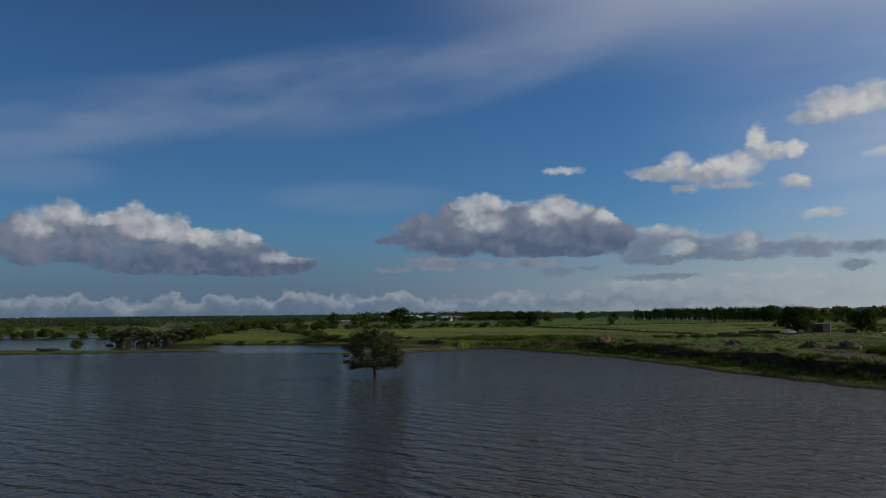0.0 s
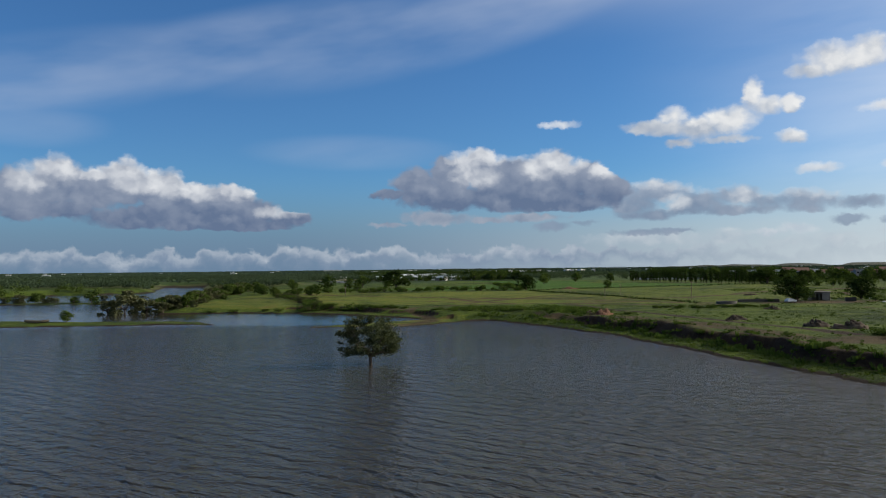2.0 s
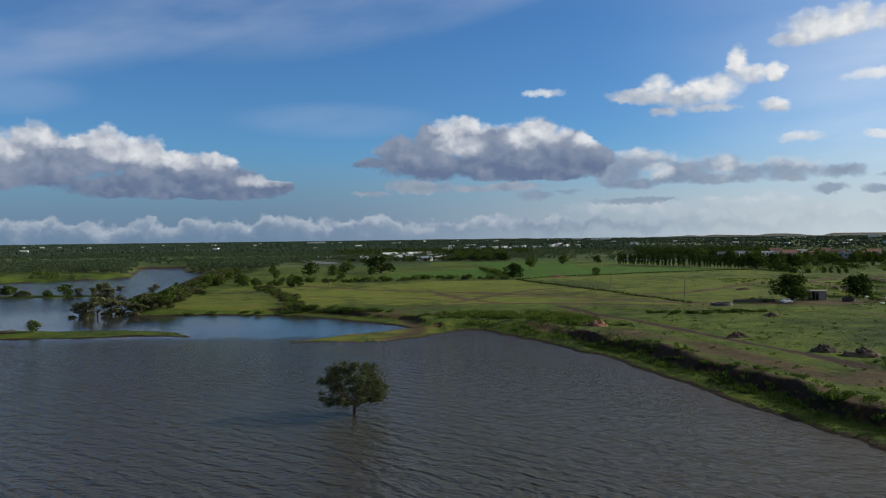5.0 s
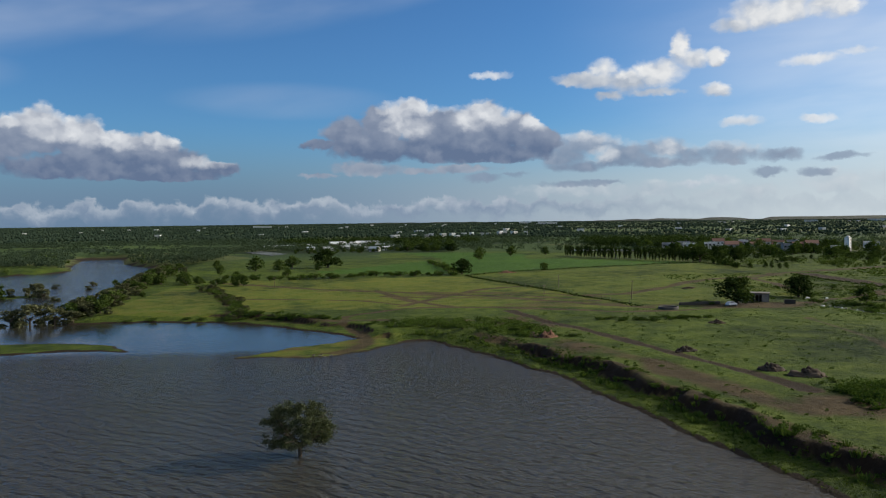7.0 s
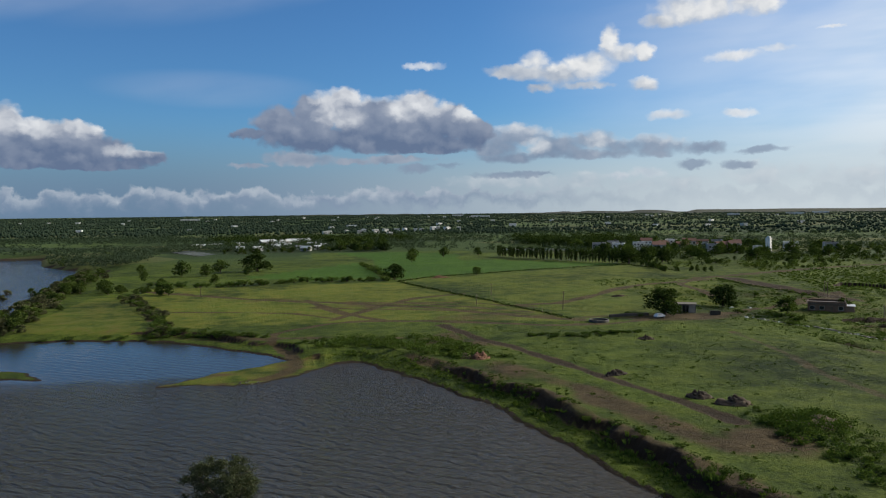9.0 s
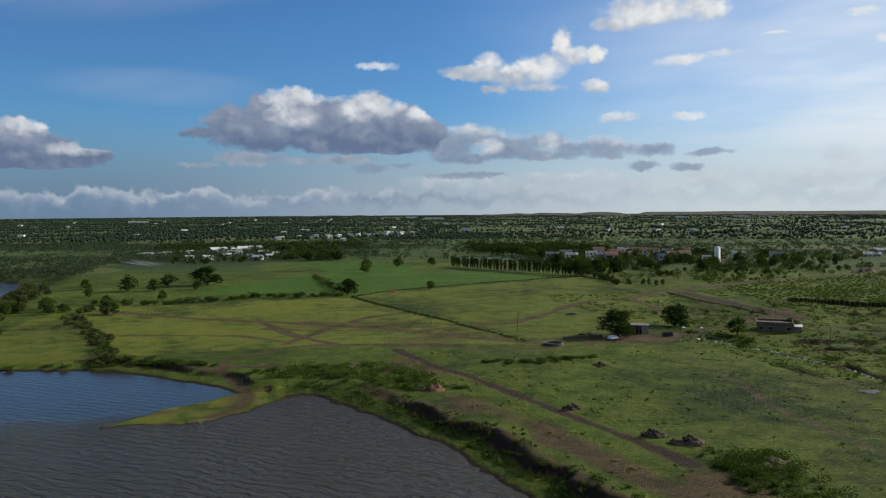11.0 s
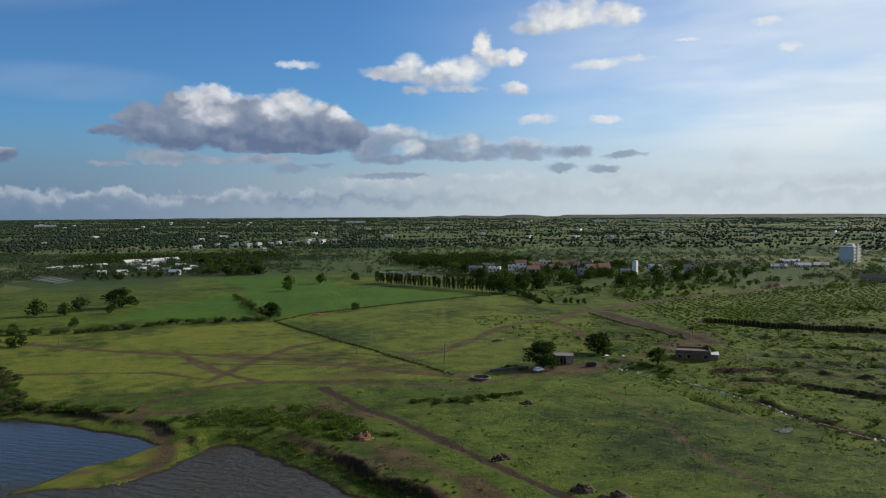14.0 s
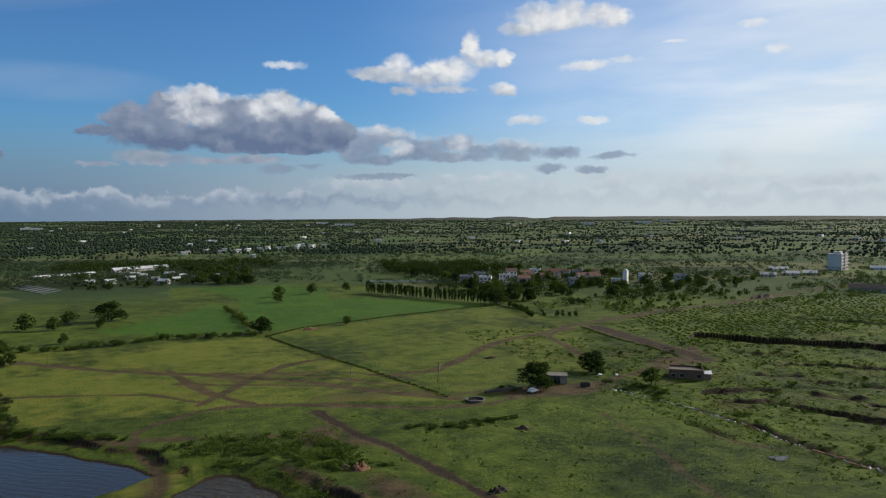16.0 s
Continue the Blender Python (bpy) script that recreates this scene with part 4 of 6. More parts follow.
def build_trees():
    r = np.random.default_rng(5)
    plant("mango", 123.0, 248.0, 10.2, 14.5, "large dense dark-green tree beside the stone hut", r=r)
    plant("mango", 153.6, 264.5, 8.6, 11.0, "round dark-green tree on a bare trunk in the meadow", r=r)
    plant("mango", -15.9, 475, 12.0, 19.0, "broad old tree at the edge of a green field", r=r)
    plant("mango", 54, 405, 9.0, 11.0, "round dark tree at the corner of a fence", r=r)
    plant("broad", 160.4, 237, 6.2, 8.5, "bushy tree beside the brown farm shed", r=r)
    plant("broad", 186, 243, 4.2, 6.5, "bushy tree behind the brown farm shed", r=r)
    plant("mango", 207, 464, 11.0, 17.0, "dark tree at the end of the row of slim trees", r=r)
    for x, y, h in ((-36, 470, 8), (-42, 452, 7), (-55, 455, 9), (-20, 452, 5), (-70, 430, 5), (-78, 470, 6), (-34, 405, 5), (-58, 402, 4), (82, 528, 7), (88, 562, 8), (112, 570, 8), (140, 580, 7), (99, 415, 5)):
        plant("broad", x, y, h, h * 1.1, "round green tree between the fields", "field trees", r=r)
    for x, y in along([(106, 249), (114, 250), (112, 246)], 2.0, 0.8, r):
        plant("shrub", x, y, r.uniform(1.0, 1.8), r.uniform(2.2, 3.4), "dark shrub beside the enclosure wall", "yard shrubs", "yard_shrub", "shrub", r)
    # slim trees in a row beside the green field
    for k in range(44):
        t = k / 43
        plant("poplar", 150 + 54 * t + r.normal(0, 0.4), 560 - 92 * t + r.normal(0, 0.6), r.uniform(7.2, 9.0), r.uniform(2.1, 2.8), "slim dark-green tree in a planted row", "row of slim trees", r=r)
    for x, y in along([(211, 454), (200, 402), (226, 394)], 4.0, 0.7, r):
        plant("broad", x, y, r.uniform(3.0, 4.8), r.uniform(2.6, 3.6), "small young tree in a boundary row", "boundary trees", r=r)
    # hedge between the meadow and the crops
    for x, y in along([(-64, 392), (-41, 386), (-17, 391), (8, 400), (50, 397)], 2.4, 1.1, r):
        h = r.uniform(1.5, 4.0)
        plant("shrub", x, y, h, h * r.uniform(1.2, 1.7), "green hedge shrub between the fields", "hedge shrubs", "hedge_shrub", "shrub", r)
    for x, y in along([(52, 410), (49, 460), (47, 505)], 5.0, 0.6, r):
        h = r.uniform(2.0, 4.0)
        plant("shrub", x, y, h, h * 1.5, "green hedge shrub between the fields", "hedge shrubs", "hedge_shrub", "shrub", r)
    # scrub along the strip west of the meadow
    for x, y in along([(-66, 356), (-56, 326), (-46, 296), (-39, 268), (-35, 250), (-42, 248)], 1.4, 1.9, r):
        h = r.uniform(1.0, 2.2)
        plant("thorn" if r.random() < 0.35 else "shrub", x, y, h, h * r.uniform(1.3, 2.0), "dense scrub bush on the field bank", "bank scrub", "shrub", "shrub", r)
    for x, y in along([(-38, 254), (-26, 247), (-14, 239), (-7, 234)], 0.75, 1.2, r):
        h = r.uniform(0.8, 1.8)
        plant("shrub", x, y, h, h * 2.0, "low scrub bush on the pond bank", "bank scrub", "shrub", "shrub", r)
    # river bank bushes
    for x, y in along([(-84, 258), (-90, 290), (-93, 324), (-97, 368), (-103, 411), (-106, 470)], 1.7, 4.2, r):
        h = r.uniform(2.0, 5.6)
        plant("broad" if r.random() < 0.55 else "thorn", x + 1.5, y, h, h * r.uniform(1.1, 1.6), "dense green bush on the river bank", "river bank bushes", "river_bush", "bush", r)
    for x, y in along([(-100, 376), (-60, 370), (-52, 360)], 2.2, 4.0, r):
        h = r.uniform(2.5, 5.5)
        plant("broad", x, y, h, h * 1.25, "dense green bush behind the small field", "river bank bushes", "river_bush", "bush", r)
    for x, y, h, w in ((-97, 251, 7.0, 11), (-91, 254, 6.0, 9), (-103, 252, 5.5, 8), (-86, 255, 4.0, 7)):
        plant("thorn", x, y, h, w, "grey-green thorn bush growing in the shallows", "bushes in the shallows", "thorn_bush", "bush", r)
    for x, y in along([(-130, 348), (-180, 350), (-238, 346)], 3.4, 3.2, r):
        h = r.uniform(2.5, 6.5)
        plant("thorn" if r.random() < 0.6 else "broad", x, y, h, h * r.uniform(1.2, 1.6), "grey-green thorn bush growing in the shallows", "bushes in the shallows", "thorn_bush", "bush", r)
    for x, y in ((-118, 330), (-112, 306), (-122, 383), (-128, 410), (-140, 395)):
        plant("thorn", x, y, 2.4, 4.5, "grey-green thorn bush growing in the shallows", "bushes in the shallows", "thorn_bush", "bush", r)
    plant("broad", -97, 208, 3.4, 4.4, "round green bush on the low spit", "", "shrub", "shrub", r)
    for x, y in ((-62, 253), (-70, 253), (-52, 252), (-47, 250)):
        plant("shrub", x, y, r.uniform(1.0, 1.6), r.uniform(2.5, 4), "low bush at the pond's edge", "pond edge bushes", "shrub", "shrub", r)
    # bushes over the lake bank
    for x, y in along([(4, 219), (16, 218), (28, 213), (38, 204), (41, 196), (44, 187)], 0.75, 4.6, r):
        h = r.uniform(0.7, 1.9)
        if shore_distance(np.array([x + 2]), np.array([y]))[0] < 4.5 or on_tracks(np.array([x + 2]), np.array([y]), 0.5)[0]:
            continue
        plant("shrub", x + 2, y, h, h * r.uniform(1.9, 2.9), "spreading green bush on the lake bank", "lake bank bushes", "shrub", "shrub", r)
    for x, y in along([(81, 125), (79, 116), (78, 108), (77, 100), (77, 90)], 1.0, 3.2, r):
        h = r.uniform(0.5, 1.4)
        plant("shrub", x, y, h, h * r.uniform(1.6, 2.4), "low dark bush beside the weedy earth heap", "heap bushes", "shrub", "shrub", r)
    for x, y in along([(65, 218), (76, 215), (86, 214), (99, 215)], 0.8, 1.5, r):
        h = r.uniform(0.7, 1.5)
        plant("shrub", x, y, h, h * 2.2, "low spreading bush in the pasture", "pasture bushes", "shrub", "shrub", r)
    for x, y in along([(48, 158), (52, 135), (55, 115), (60, 98), (68, 84)], 2.6, 1.8, r):
        h = r.uniform(0.4, 1.1)
        plant("shrub", x - 3, y, h, h * 2.0, "small bush on the eroded bank", "eroded bank bushes", "shrub", "shrub", r)
    # scrub on the broken ground
    for k in range(120):
        x, y = r.uniform(150, 300), r.uniform(120, 300)
        if value_noise(x, y, 25, 31) > -0.15 and line_distance(np.array([x]), np.array([y]), [(157, 228), (153, 140)])[0] > 4 and math.hypot(x - 174, y - 235) > 14:
            h = r.uniform(0.7, 2.3)
            plant("shrub", x, y, h, h * r.uniform(1.3, 2.2), "green scrub bush on broken ground", "broken ground scrub", "scrub_bush", "bush", r)
    for x, y in along([(150, 246), (158, 232), (150, 222), (146, 214)], 2.6, 2.0, r):
        h = r.uniform(1.0, 2.4)
        plant("shrub", x, y, h, h * 1.5, "green scrub bush on broken ground", "broken ground scrub", "scrub_bush", "bush", r)
    # trees round the villas and the village
    def scatter(n, x0, x1, y0, y1, lo, hi, label, group, clear):
        for k in range(n):
            x, y = r.uniform(x0, x1), r.uniform(y0, y1)
            if inside(np.array([x]), np.array([y]), clear)[0] or value_noise(x, y, 40, 41) < -0.45:
                continue
            h = r.uniform(lo, hi)
            plant("broad" if r.random() < 0.8 else "mango", x, y, h, h * r.uniform(0.9, 1.3), label, group, r=r)
    scatter(130, 218, 440, 470, 700, 5, 10, "green garden tree among the villas", "villa trees", [(0, 0), (1, 0), (1, 1)])
    scatter(45, 225, 400, 405, 480, 1.8, 4.2, "low green tree on rough pasture", "pasture trees", [(218, 395), (420, 430), (420, 405), (218, 380)])
    scatter(60, 42, 95, 660, 800, 5, 9, "green tree among the village houses", "village trees", [(-90, 570), (-48, 565), (-45, 612), (-72, 668), (-90, 645)])
    scatter(110, -60, 60, 655, 800, 2.4, 5.4, "low green tree among the village houses", "village trees", [(-95, 610), (-48, 610), (-50, 712), (-95, 730)])


build_trees()
lone_tree()


# ---------------------------------------------------------------- woods and grass that nobody could count


def crowd(name, spots, heights, widths, mat, label, seed=3):
    """Many far trees in one mesh, each a few lumpy crowns."""
    r = np.random.default_rng(seed)
    ring = [(math.cos(k * 1.2566), math.sin(k * 1.2566), 0.25 * (-1) ** k - 0.1) for k in range(5)]
    unit = np.array([(0, 0, -1), (0.1, 0, 1)] + ring)
    tri = np.array([(1, 2 + k, 2 + (k + 1) % 5) for k in range(5)] + [(0, 2 + (k + 1) % 5, 2 + k) for k in range(5)])
    n, k = len(spots), len(unit)
    v = np.repeat(unit[None], n, 0) * (1 + r.normal(0, 0.25, (n, k, 1)))
    z = ground_at(spots[:, 0], spots[:, 1])
    v = v * np.stack([widths / 2, widths / 2 * r.uniform(0.8, 1.2, n), heights * 0.5], 1)[:, None, :]
    v[:, :, 2] += (heights * 0.48 + z)[:, None]
    v[:, :, :2] += spots[:, None, :]
    f = (tri[None] + (np.arange(n) * k)[:, None, None]).reshape(-1, 3)
    tagged(new(name, mesh_of(name, v.reshape(-1, 3), f, mat)), label, "trees", kind="stuff")


def build_woods():
    """Loose woods and field hedges over the plain, thinning out to the east."""
    r = np.random.default_rng(9)
    n = 190000
    az, q = np.radians(r.uniform(-42, 62, n)), r.uniform(0, 1, n)
    dist = 560 + 4150 * q ** 1.25
    x, y = np.sin(az) * dist, np.cos(az) * dist
    west = smooth01((22 - np.degrees(az)) / 26)
    # woods lie in belts across the view, with open fields between them
    dens = 0.5 * value_noise(x * 0.4, y, 120, 51) + 0.5 * value_noise(x * 0.5, y, 42, 52)
    wood = smooth01((dens + 0.14 * west - 0.04) / 0.16)
    keep = r.random(n) < np.clip(0.015 + 0.03 * west + (0.30 + 0.34 * west) * wood, 0, 1) * np.where(dist < 1050, 0.45 + 0.45 * west, 1.0)
    # hedges: short straight rows along the field edges
    m = 1000
    ha, hd = np.radians(r.uniform(-42, 62, m)), 560 + 4000 * r.uniform(0, 1, m) ** 1.1
    turn = np.radians(np.where(r.random(m) < 0.72, 96, 12) + r.normal(0, 9, m))
    half, k = r.uniform(30, 150, m) * (1 + hd / 3000), 26
    s = r.uniform(-1, 1, (m, k)) * half[:, None]
    hx = (np.sin(ha) * hd)[:, None] + np.sin(turn)[:, None] * s + r.normal(0, 2.2, (m, k))
    hy = (np.cos(ha) * hd)[:, None] + np.cos(turn)[:, None] * s + r.normal(0, 2.2, (m, k))
    x, y = np.concatenate([x[keep], hx.ravel()]), np.concatenate([y[keep], hy.ravel()])
    dist = np.hypot(x, y)
    keep = (dist > 560) & ~inside(x, y, [(20, 380), (225, 380), (225, 560), (120, 660), (20, 660)])
    keep &= ~((x > 200) & (x < 480) & (y < 540))
    keep &= ~((x > -95) & (x < 70) & (y < 690))
    keep &= shore_distance(x, y) > 4
    x, y, dist = x[keep], y[keep], dist[keep]
    h = r.uniform(2.2, 5.6, len(x)) * (1 + 0.25 * (r.random(len(x)) < 0.12))
    w = h * r.uniform(0.9, 1.6, len(x)) * (1 + np.clip(dist - 1500, 0, 3000) / 5500)
    near = dist < 1050
    h, w = np.where(near, h, h * 0.8), np.where(near, w, w * 0.72)
    # aerial haze over these woods is carried by their bluish leaf colour
    crowd("distant_woods", np.stack([x, y], 1)[~near], h[~near], w[~near], LEAF_HAZED, "far dark-green woods across the plain", 4)
    # nearer woods have leafy crowns
    x, y, h, w = x[near], y[near], h[near], w[near]
    m = 26
    d = r.normal(size=(len(x), m, 3))
    d /= np.linalg.norm(d, axis=2)[:, :, None]
    d[:, :, 2] = np.where(d[:, :, 2] < -0.3, -d[:, :, 2], d[:, :, 2])
    lump = 1 + 0.3 * np.sin(d[:, :, 0] * 4 + x[:, None]) * np.cos(d[:, :, 1] * 4 + y[:, None])
    c = d * (r.uniform(0.7, 1.0, (len(x), m)) * lump)[:, :, None] * np.stack([w / 2, w / 2, h * 0.5], 1)[:, None, :]
    c[:, :, 2] += (h * 0.5 + ground_at(x, y))[:, None]
    c[:, :, 0] += x[:, None]
    c[:, :, 1] += y[:, None]
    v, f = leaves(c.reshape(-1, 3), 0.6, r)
    tagged(new("woods", mesh_of("woods", v, f, LEAF_HAZED)), "scattered green trees and hedges on the plain", "trees", kind="stuff")


def tufts(name, x, y, size, tall, mat, label, blades, seed):
    """Grass or weed clumps: a few upright blades each."""
    r = np.random.default_rng(seed)
    z = ground_at(x, y)
    ok = z > 0.1
    x, y, z, size, tall = x[ok], y[ok], z[ok], size[ok], tall[ok]
    n = len(x)
    a = r.uniform(0, 6.28, (n, blades))
    q = r.uniform(0.1, 1, (n, blades)) * size[:, None] * 0.5
    bx, by = x[:, None] + np.cos(a) * q, y[:, None] + np.sin(a) * q
    b = r.uniform(0, 6.28, (n, blades))
    w = size[:, None] * r.uniform(0.07, 0.17, (n, blades))
    lean = size[:, None] * 0.3
    h = tall[:, None] * r.uniform(0.6, 1.2, (n, blades))
    zz = z[:, None] - 0.05 + 0 * bx
    p0 = np.stack([bx - np.cos(b) * w, by - np.sin(b) * w, zz], -1)
    p1 = np.stack([bx + np.cos(b) * w, by + np.sin(b) * w, zz], -1)
    p2 = np.stack([bx + np.cos(a) * lean + np.cos(b) * w * 0.4, by + np.sin(a) * lean + np.sin(b) * w * 0.4, zz + h], -1)
    p3 = np.stack([bx + np.cos(a) * lean - np.cos(b) * w * 0.4, by + np.sin(a) * lean - np.sin(b) * w * 0.4, zz + h], -1)
    v = np.stack([p0, p1, p2, p3], 2).reshape(-1, 3)
    tagged(new(name, mesh_of(name, v, np.arange(len(v)).reshape(-1, 4), mat)), label, "grass", kind="stuff")


def build_grass():
    r = np.random.default_rng(13)
    # green strip along the lake
    n = 26000
    x, y = r.uniform(10, 80, n), r.uniform(76, 215, n)
    d = shore_distance(x, y)
    ok = (d > 0.5) & (d < 6.5)
    x, y = x[ok], y[ok]
    tufts("bank_grass", x, y, r.uniform(0.3, 0.6, len(x)), r.uniform(0.08, 0.22, len(x)), GRASS, "rough green grass along the water's edge", 5, 1)
    # tangled growth on the eroded bank
    n = 16000
    x, y = r.uniform(15, 90, n), r.uniform(74, 215, n)
    d = shore_distance(x, y)
    ok = (d > 3.2) & (d < 12) & (r.random(n) < np.exp(-((d - 5.6) / 2.2) ** 2) * 0.34) & (value_noise(x, y, 4, 67) > -0.35)
    x, y = x[ok], y[ok]
    tufts("bank_scrub", x, y, r.uniform(0.5, 1.3, len(x)), r.uniform(0.2, 0.8, len(x)), LEAF_SCRUB, "tangled weeds on the eroded earth bank", 18, 7)
    # pasture
    n = 16000
    x, y = r.uniform(40, 175, n), r.uniform(85, 240, n)
    ok = (shore_distance(x, y) > 9) & (value_noise(x, y, 6, 61) + 0.6 * value_noise(x, y, 22, 62) > -0.1) & ~on_tracks(x, y)
    x, y = x[ok], y[ok]
    tufts("pasture_grass", x, y, r.uniform(0.4, 0.9, len(x)), r.uniform(0.05, 0.16, len(x)), GRASS, "tufts of green pasture grass", 5, 2)
    # weeds, dark low clumps
    n = 380
    x, y = r.uniform(45, 180, n), r.uniform(88, 245, n)
    ok = (shore_distance(x, y) > 9) & ~on_tracks(x, y, 0.8)
    x, y = x[ok], y[ok]
    thicket("weeds", x, y, r.uniform(0.2, 0.6, len(x)), 2.6, LEAF_SCRUB, "low weed clumps in the pasture", 26, 0.13, 3, "weeds")
    # meadow beyond, and small fields
    n = 9000
    x, y = r.uniform(-50, 205, n), r.uniform(238, 450, n)
    ok = (value_noise(x, y, 9, 63) + 0.5 * value_noise(x, y, 30, 64) > 0.05) & ~on_tracks(x, y, 0.8) & (shore_distance(x, y) > 5)
    ok &= ~inside(x, y, CROP_A) & ~inside(x, y, CROP_B)
    x, y = x[ok], y[ok]
    tufts("meadow_grass", x, y, r.uniform(0.5, 1.1, len(x)), r.uniform(0.05, 0.15, len(x)), GRASS, "thin yellow-green meadow grass", 5, 4)
    # planted rows on the far slope, and scrub on broken ground
    u, w = np.meshgrid(np.arange(0, 46), np.arange(0, 36))
    x, y = (224 + u * 4.6 + w * 0.9).ravel(), (292 + w * 3.2 + u * 0.5).ravel()
    x, y = x + r.normal(0, 0.5, len(x)), y + r.normal(0, 0.5, len(y))
    ok = (r.random(len(x)) < 0.85) & ~on_tracks(x, y, 1.5)
    x, y = x[ok], y[ok]
    tufts("orchard_rows", x, y, r.uniform(0.9, 1.6, len(x)), r.uniform(0.4, 0.8, len(x)), LEAF_ORCHARD, "rows of young orchard bushes", 24, 5)
    n = 26000
    x, y = r.uniform(140, 400, n), r.uniform(95, 370, n)
    ok = (value_noise(x, y, 10, 65) + 0.9 * value_noise(x, y, 4, 66) > -0.2) & ~on_tracks(x, y, 1)
    x, y = x[ok], y[ok]
    tufts("broken_ground_weeds", x, y, r.uniform(0.5, 1.3, len(x)), r.uniform(0.1, 0.5, len(x)), LEAF_SCRUB, "weeds and scrub on broken ground", 6, 6)


def thicket(name, x, y, h, wide, mat, label, m=60, size=0.42, seed=3, category="bushes"):
    """Many bushes or tree crowns that run into one another, as one mesh of leaf sprays."""
    r = np.random.default_rng(seed)
    d = r.normal(size=(len(x), m, 3))
    d /= np.linalg.norm(d, axis=2)[:, :, None]
    lump = 1 + 0.3 * np.sin(d[:, :, 0] * 4 + x[:, None]) * np.cos(d[:, :, 1] * 4 + y[:, None])
    c = d * (r.uniform(0.55, 1.0, (len(x), m)) * lump)[:, :, None] * np.stack([h * wide / 2, h * wide / 2, h * 0.5], 1)[:, None, :]
    c[:, :, 2] += (h * 0.5 + ground_at(x, y))[:, None]
    c[:, :, 0] += x[:, None]
    c[:, :, 1] += y[:, None]
    v, f = leaves(c.reshape(-1, 3), size, r)
    tagged(new(name, mesh_of(name, v, f, mat)), label, category, kind="stuff")


def build_thickets():
    r = np.random.default_rng(41)
    n = 420
    x, y = r.uniform(4, 52, n), r.uniform(182, 232, n)
    d = shore_distance(x, y)
    ok = inside(x, y, [(10, 226), (20, 229), (43, 220), (49, 202), (43, 184), (36, 188), (26, 206), (8, 212)]) & (d > 4) & ~on_tracks(x, y, 0.6)
    thicket("bank_thicket", x[ok], y[ok], r.uniform(0.5, 1.5, ok.sum()), 2.6, LEAF_SCRUB, "low tangled green thicket on the lake bank", 60, 0.2, 1)
    n = 300
    x, y = r.uniform(66, 96, n), r.uniform(84, 130, n)
    ok = inside(x, y, [(80, 130), (88, 126), (90, 96), (84, 84), (72, 84), (75, 108)])
    thicket("heap_thicket", x[ok], y[ok], r.uniform(0.4, 1.3, ok.sum()), 2.6, LEAF_SCRUB, "low dark thicket over weedy earth heaps", 60, 0.17, 2)
    n = 260
    x, y = r.uniform(200, 335, n), r.uniform(650, 795, n)
    ok = inside(x, y, [(208, 700), (250, 655), (330, 680), (325, 770), (228, 790)])
    thicket("plantation", x[ok], y[ok], r.uniform(6.5, 10, ok.sum()), 1.0, LEAF_DARK, "dense dark-green plantation behind slim trees", 90, 0.75, 3, "trees")
    n = 260
    x, y = r.uniform(-80, 130, n), r.uniform(815, 920, n)
    ok = value_noise(x, y, 40, 41) > -0.4
    thicket("village_wood", x[ok], y[ok], r.uniform(5, 9, ok.sum()), 1.2, LEAF_DARK, "green wood behind the village houses", 70, 0.75, 4, "trees")
    # gardens and thickets before and between the villas
    n = 420
    x, y = r.uniform(212, 470, n), r.uniform(440, 640, n)
    ok = (value_noise(x * 0.6, y, 26, 47) > -0.15) & ~on_tracks(x, y, 3.0)
    thicket("villa_thicket", x[ok], y[ok], r.uniform(2.5, 6.0, ok.sum()), 1.4, LEAF_DARK, "dark-green garden thickets round the villas", 70, 0.5, 8)
    # weeds on the face of the eroded bank
    n = 5200
    x, y = r.uniform(22, 84, n), r.uniform(76, 200, n)
    d = shore_distance(x, y)
    ok = (d > 3.6) & (d < 11.5) & (value_noise(x, y, 5, 49) > -0.1) & (r.random(n) < 0.75)
    thicket("bank_weeds", x[ok], y[ok], r.uniform(0.2, 0.8, ok.sum()), 2.2, LEAF_SCRUB, "clumps of weeds on the eroded earth bank", 26, 0.13, 9, "weeds")
    # low bushes over the broken ground
    n = 2600
    x, y = r.uniform(146, 360, n), r.uniform(100, 360, n)
    ok = (value_noise(x, y, 14, 45) + 0.6 * value_noise(x, y, 5, 46) > -0.15) & ~on_tracks(x, y, 1.5) & (np.hypot(x - 180, y - 243) > 11)
    thicket("broken_ground_bushes", x[ok], y[ok], r.uniform(0.3, 1.1, ok.sum()) * np.where(r.random(ok.sum()) < 0.12, 1.8, 1), 2.2, LEAF_SCRUB, "low green bushes all over broken ground", 34, 0.22, 6)
    # scrub west of the river
    n = 420
    x, y = r.uniform(-330, -120, n), r.uniform(380, 640, n)
    ok = (shore_distance(x, y) > 1.5) & (value_noise(x * 0.5, y, 30, 43) > -0.1)
    thicket("river_scrub", x[ok], y[ok], r.uniform(2, 6, ok.sum()), 1.5, LEAF_MID, "scrub and low trees beyond the river", 80, 0.5, 5)


def build_rough_pasture():
    """Bushes and small trees scattered over the rough land before the villas."""
    r = np.random.default_rng(37)
    n = 1500
    x, y = r.uniform(212, 680, n), r.uniform(385, 600, n)
    ok = (value_noise(x, y, 30, 81) + 0.4 * value_noise(x, y, 11, 82) > 0.05) & ~on_tracks(x, y, 2.0)
    x, y = x[ok], y[ok]
    thicket("rough_pasture_bushes", x, y, r.uniform(1.2, 4.2, len(x)), 1.5, LEAF_MID, "bushes scattered over rough green pasture", 70, 0.42, 37)


build_woods()
build_rough_pasture()
build_thickets()
build_grass()

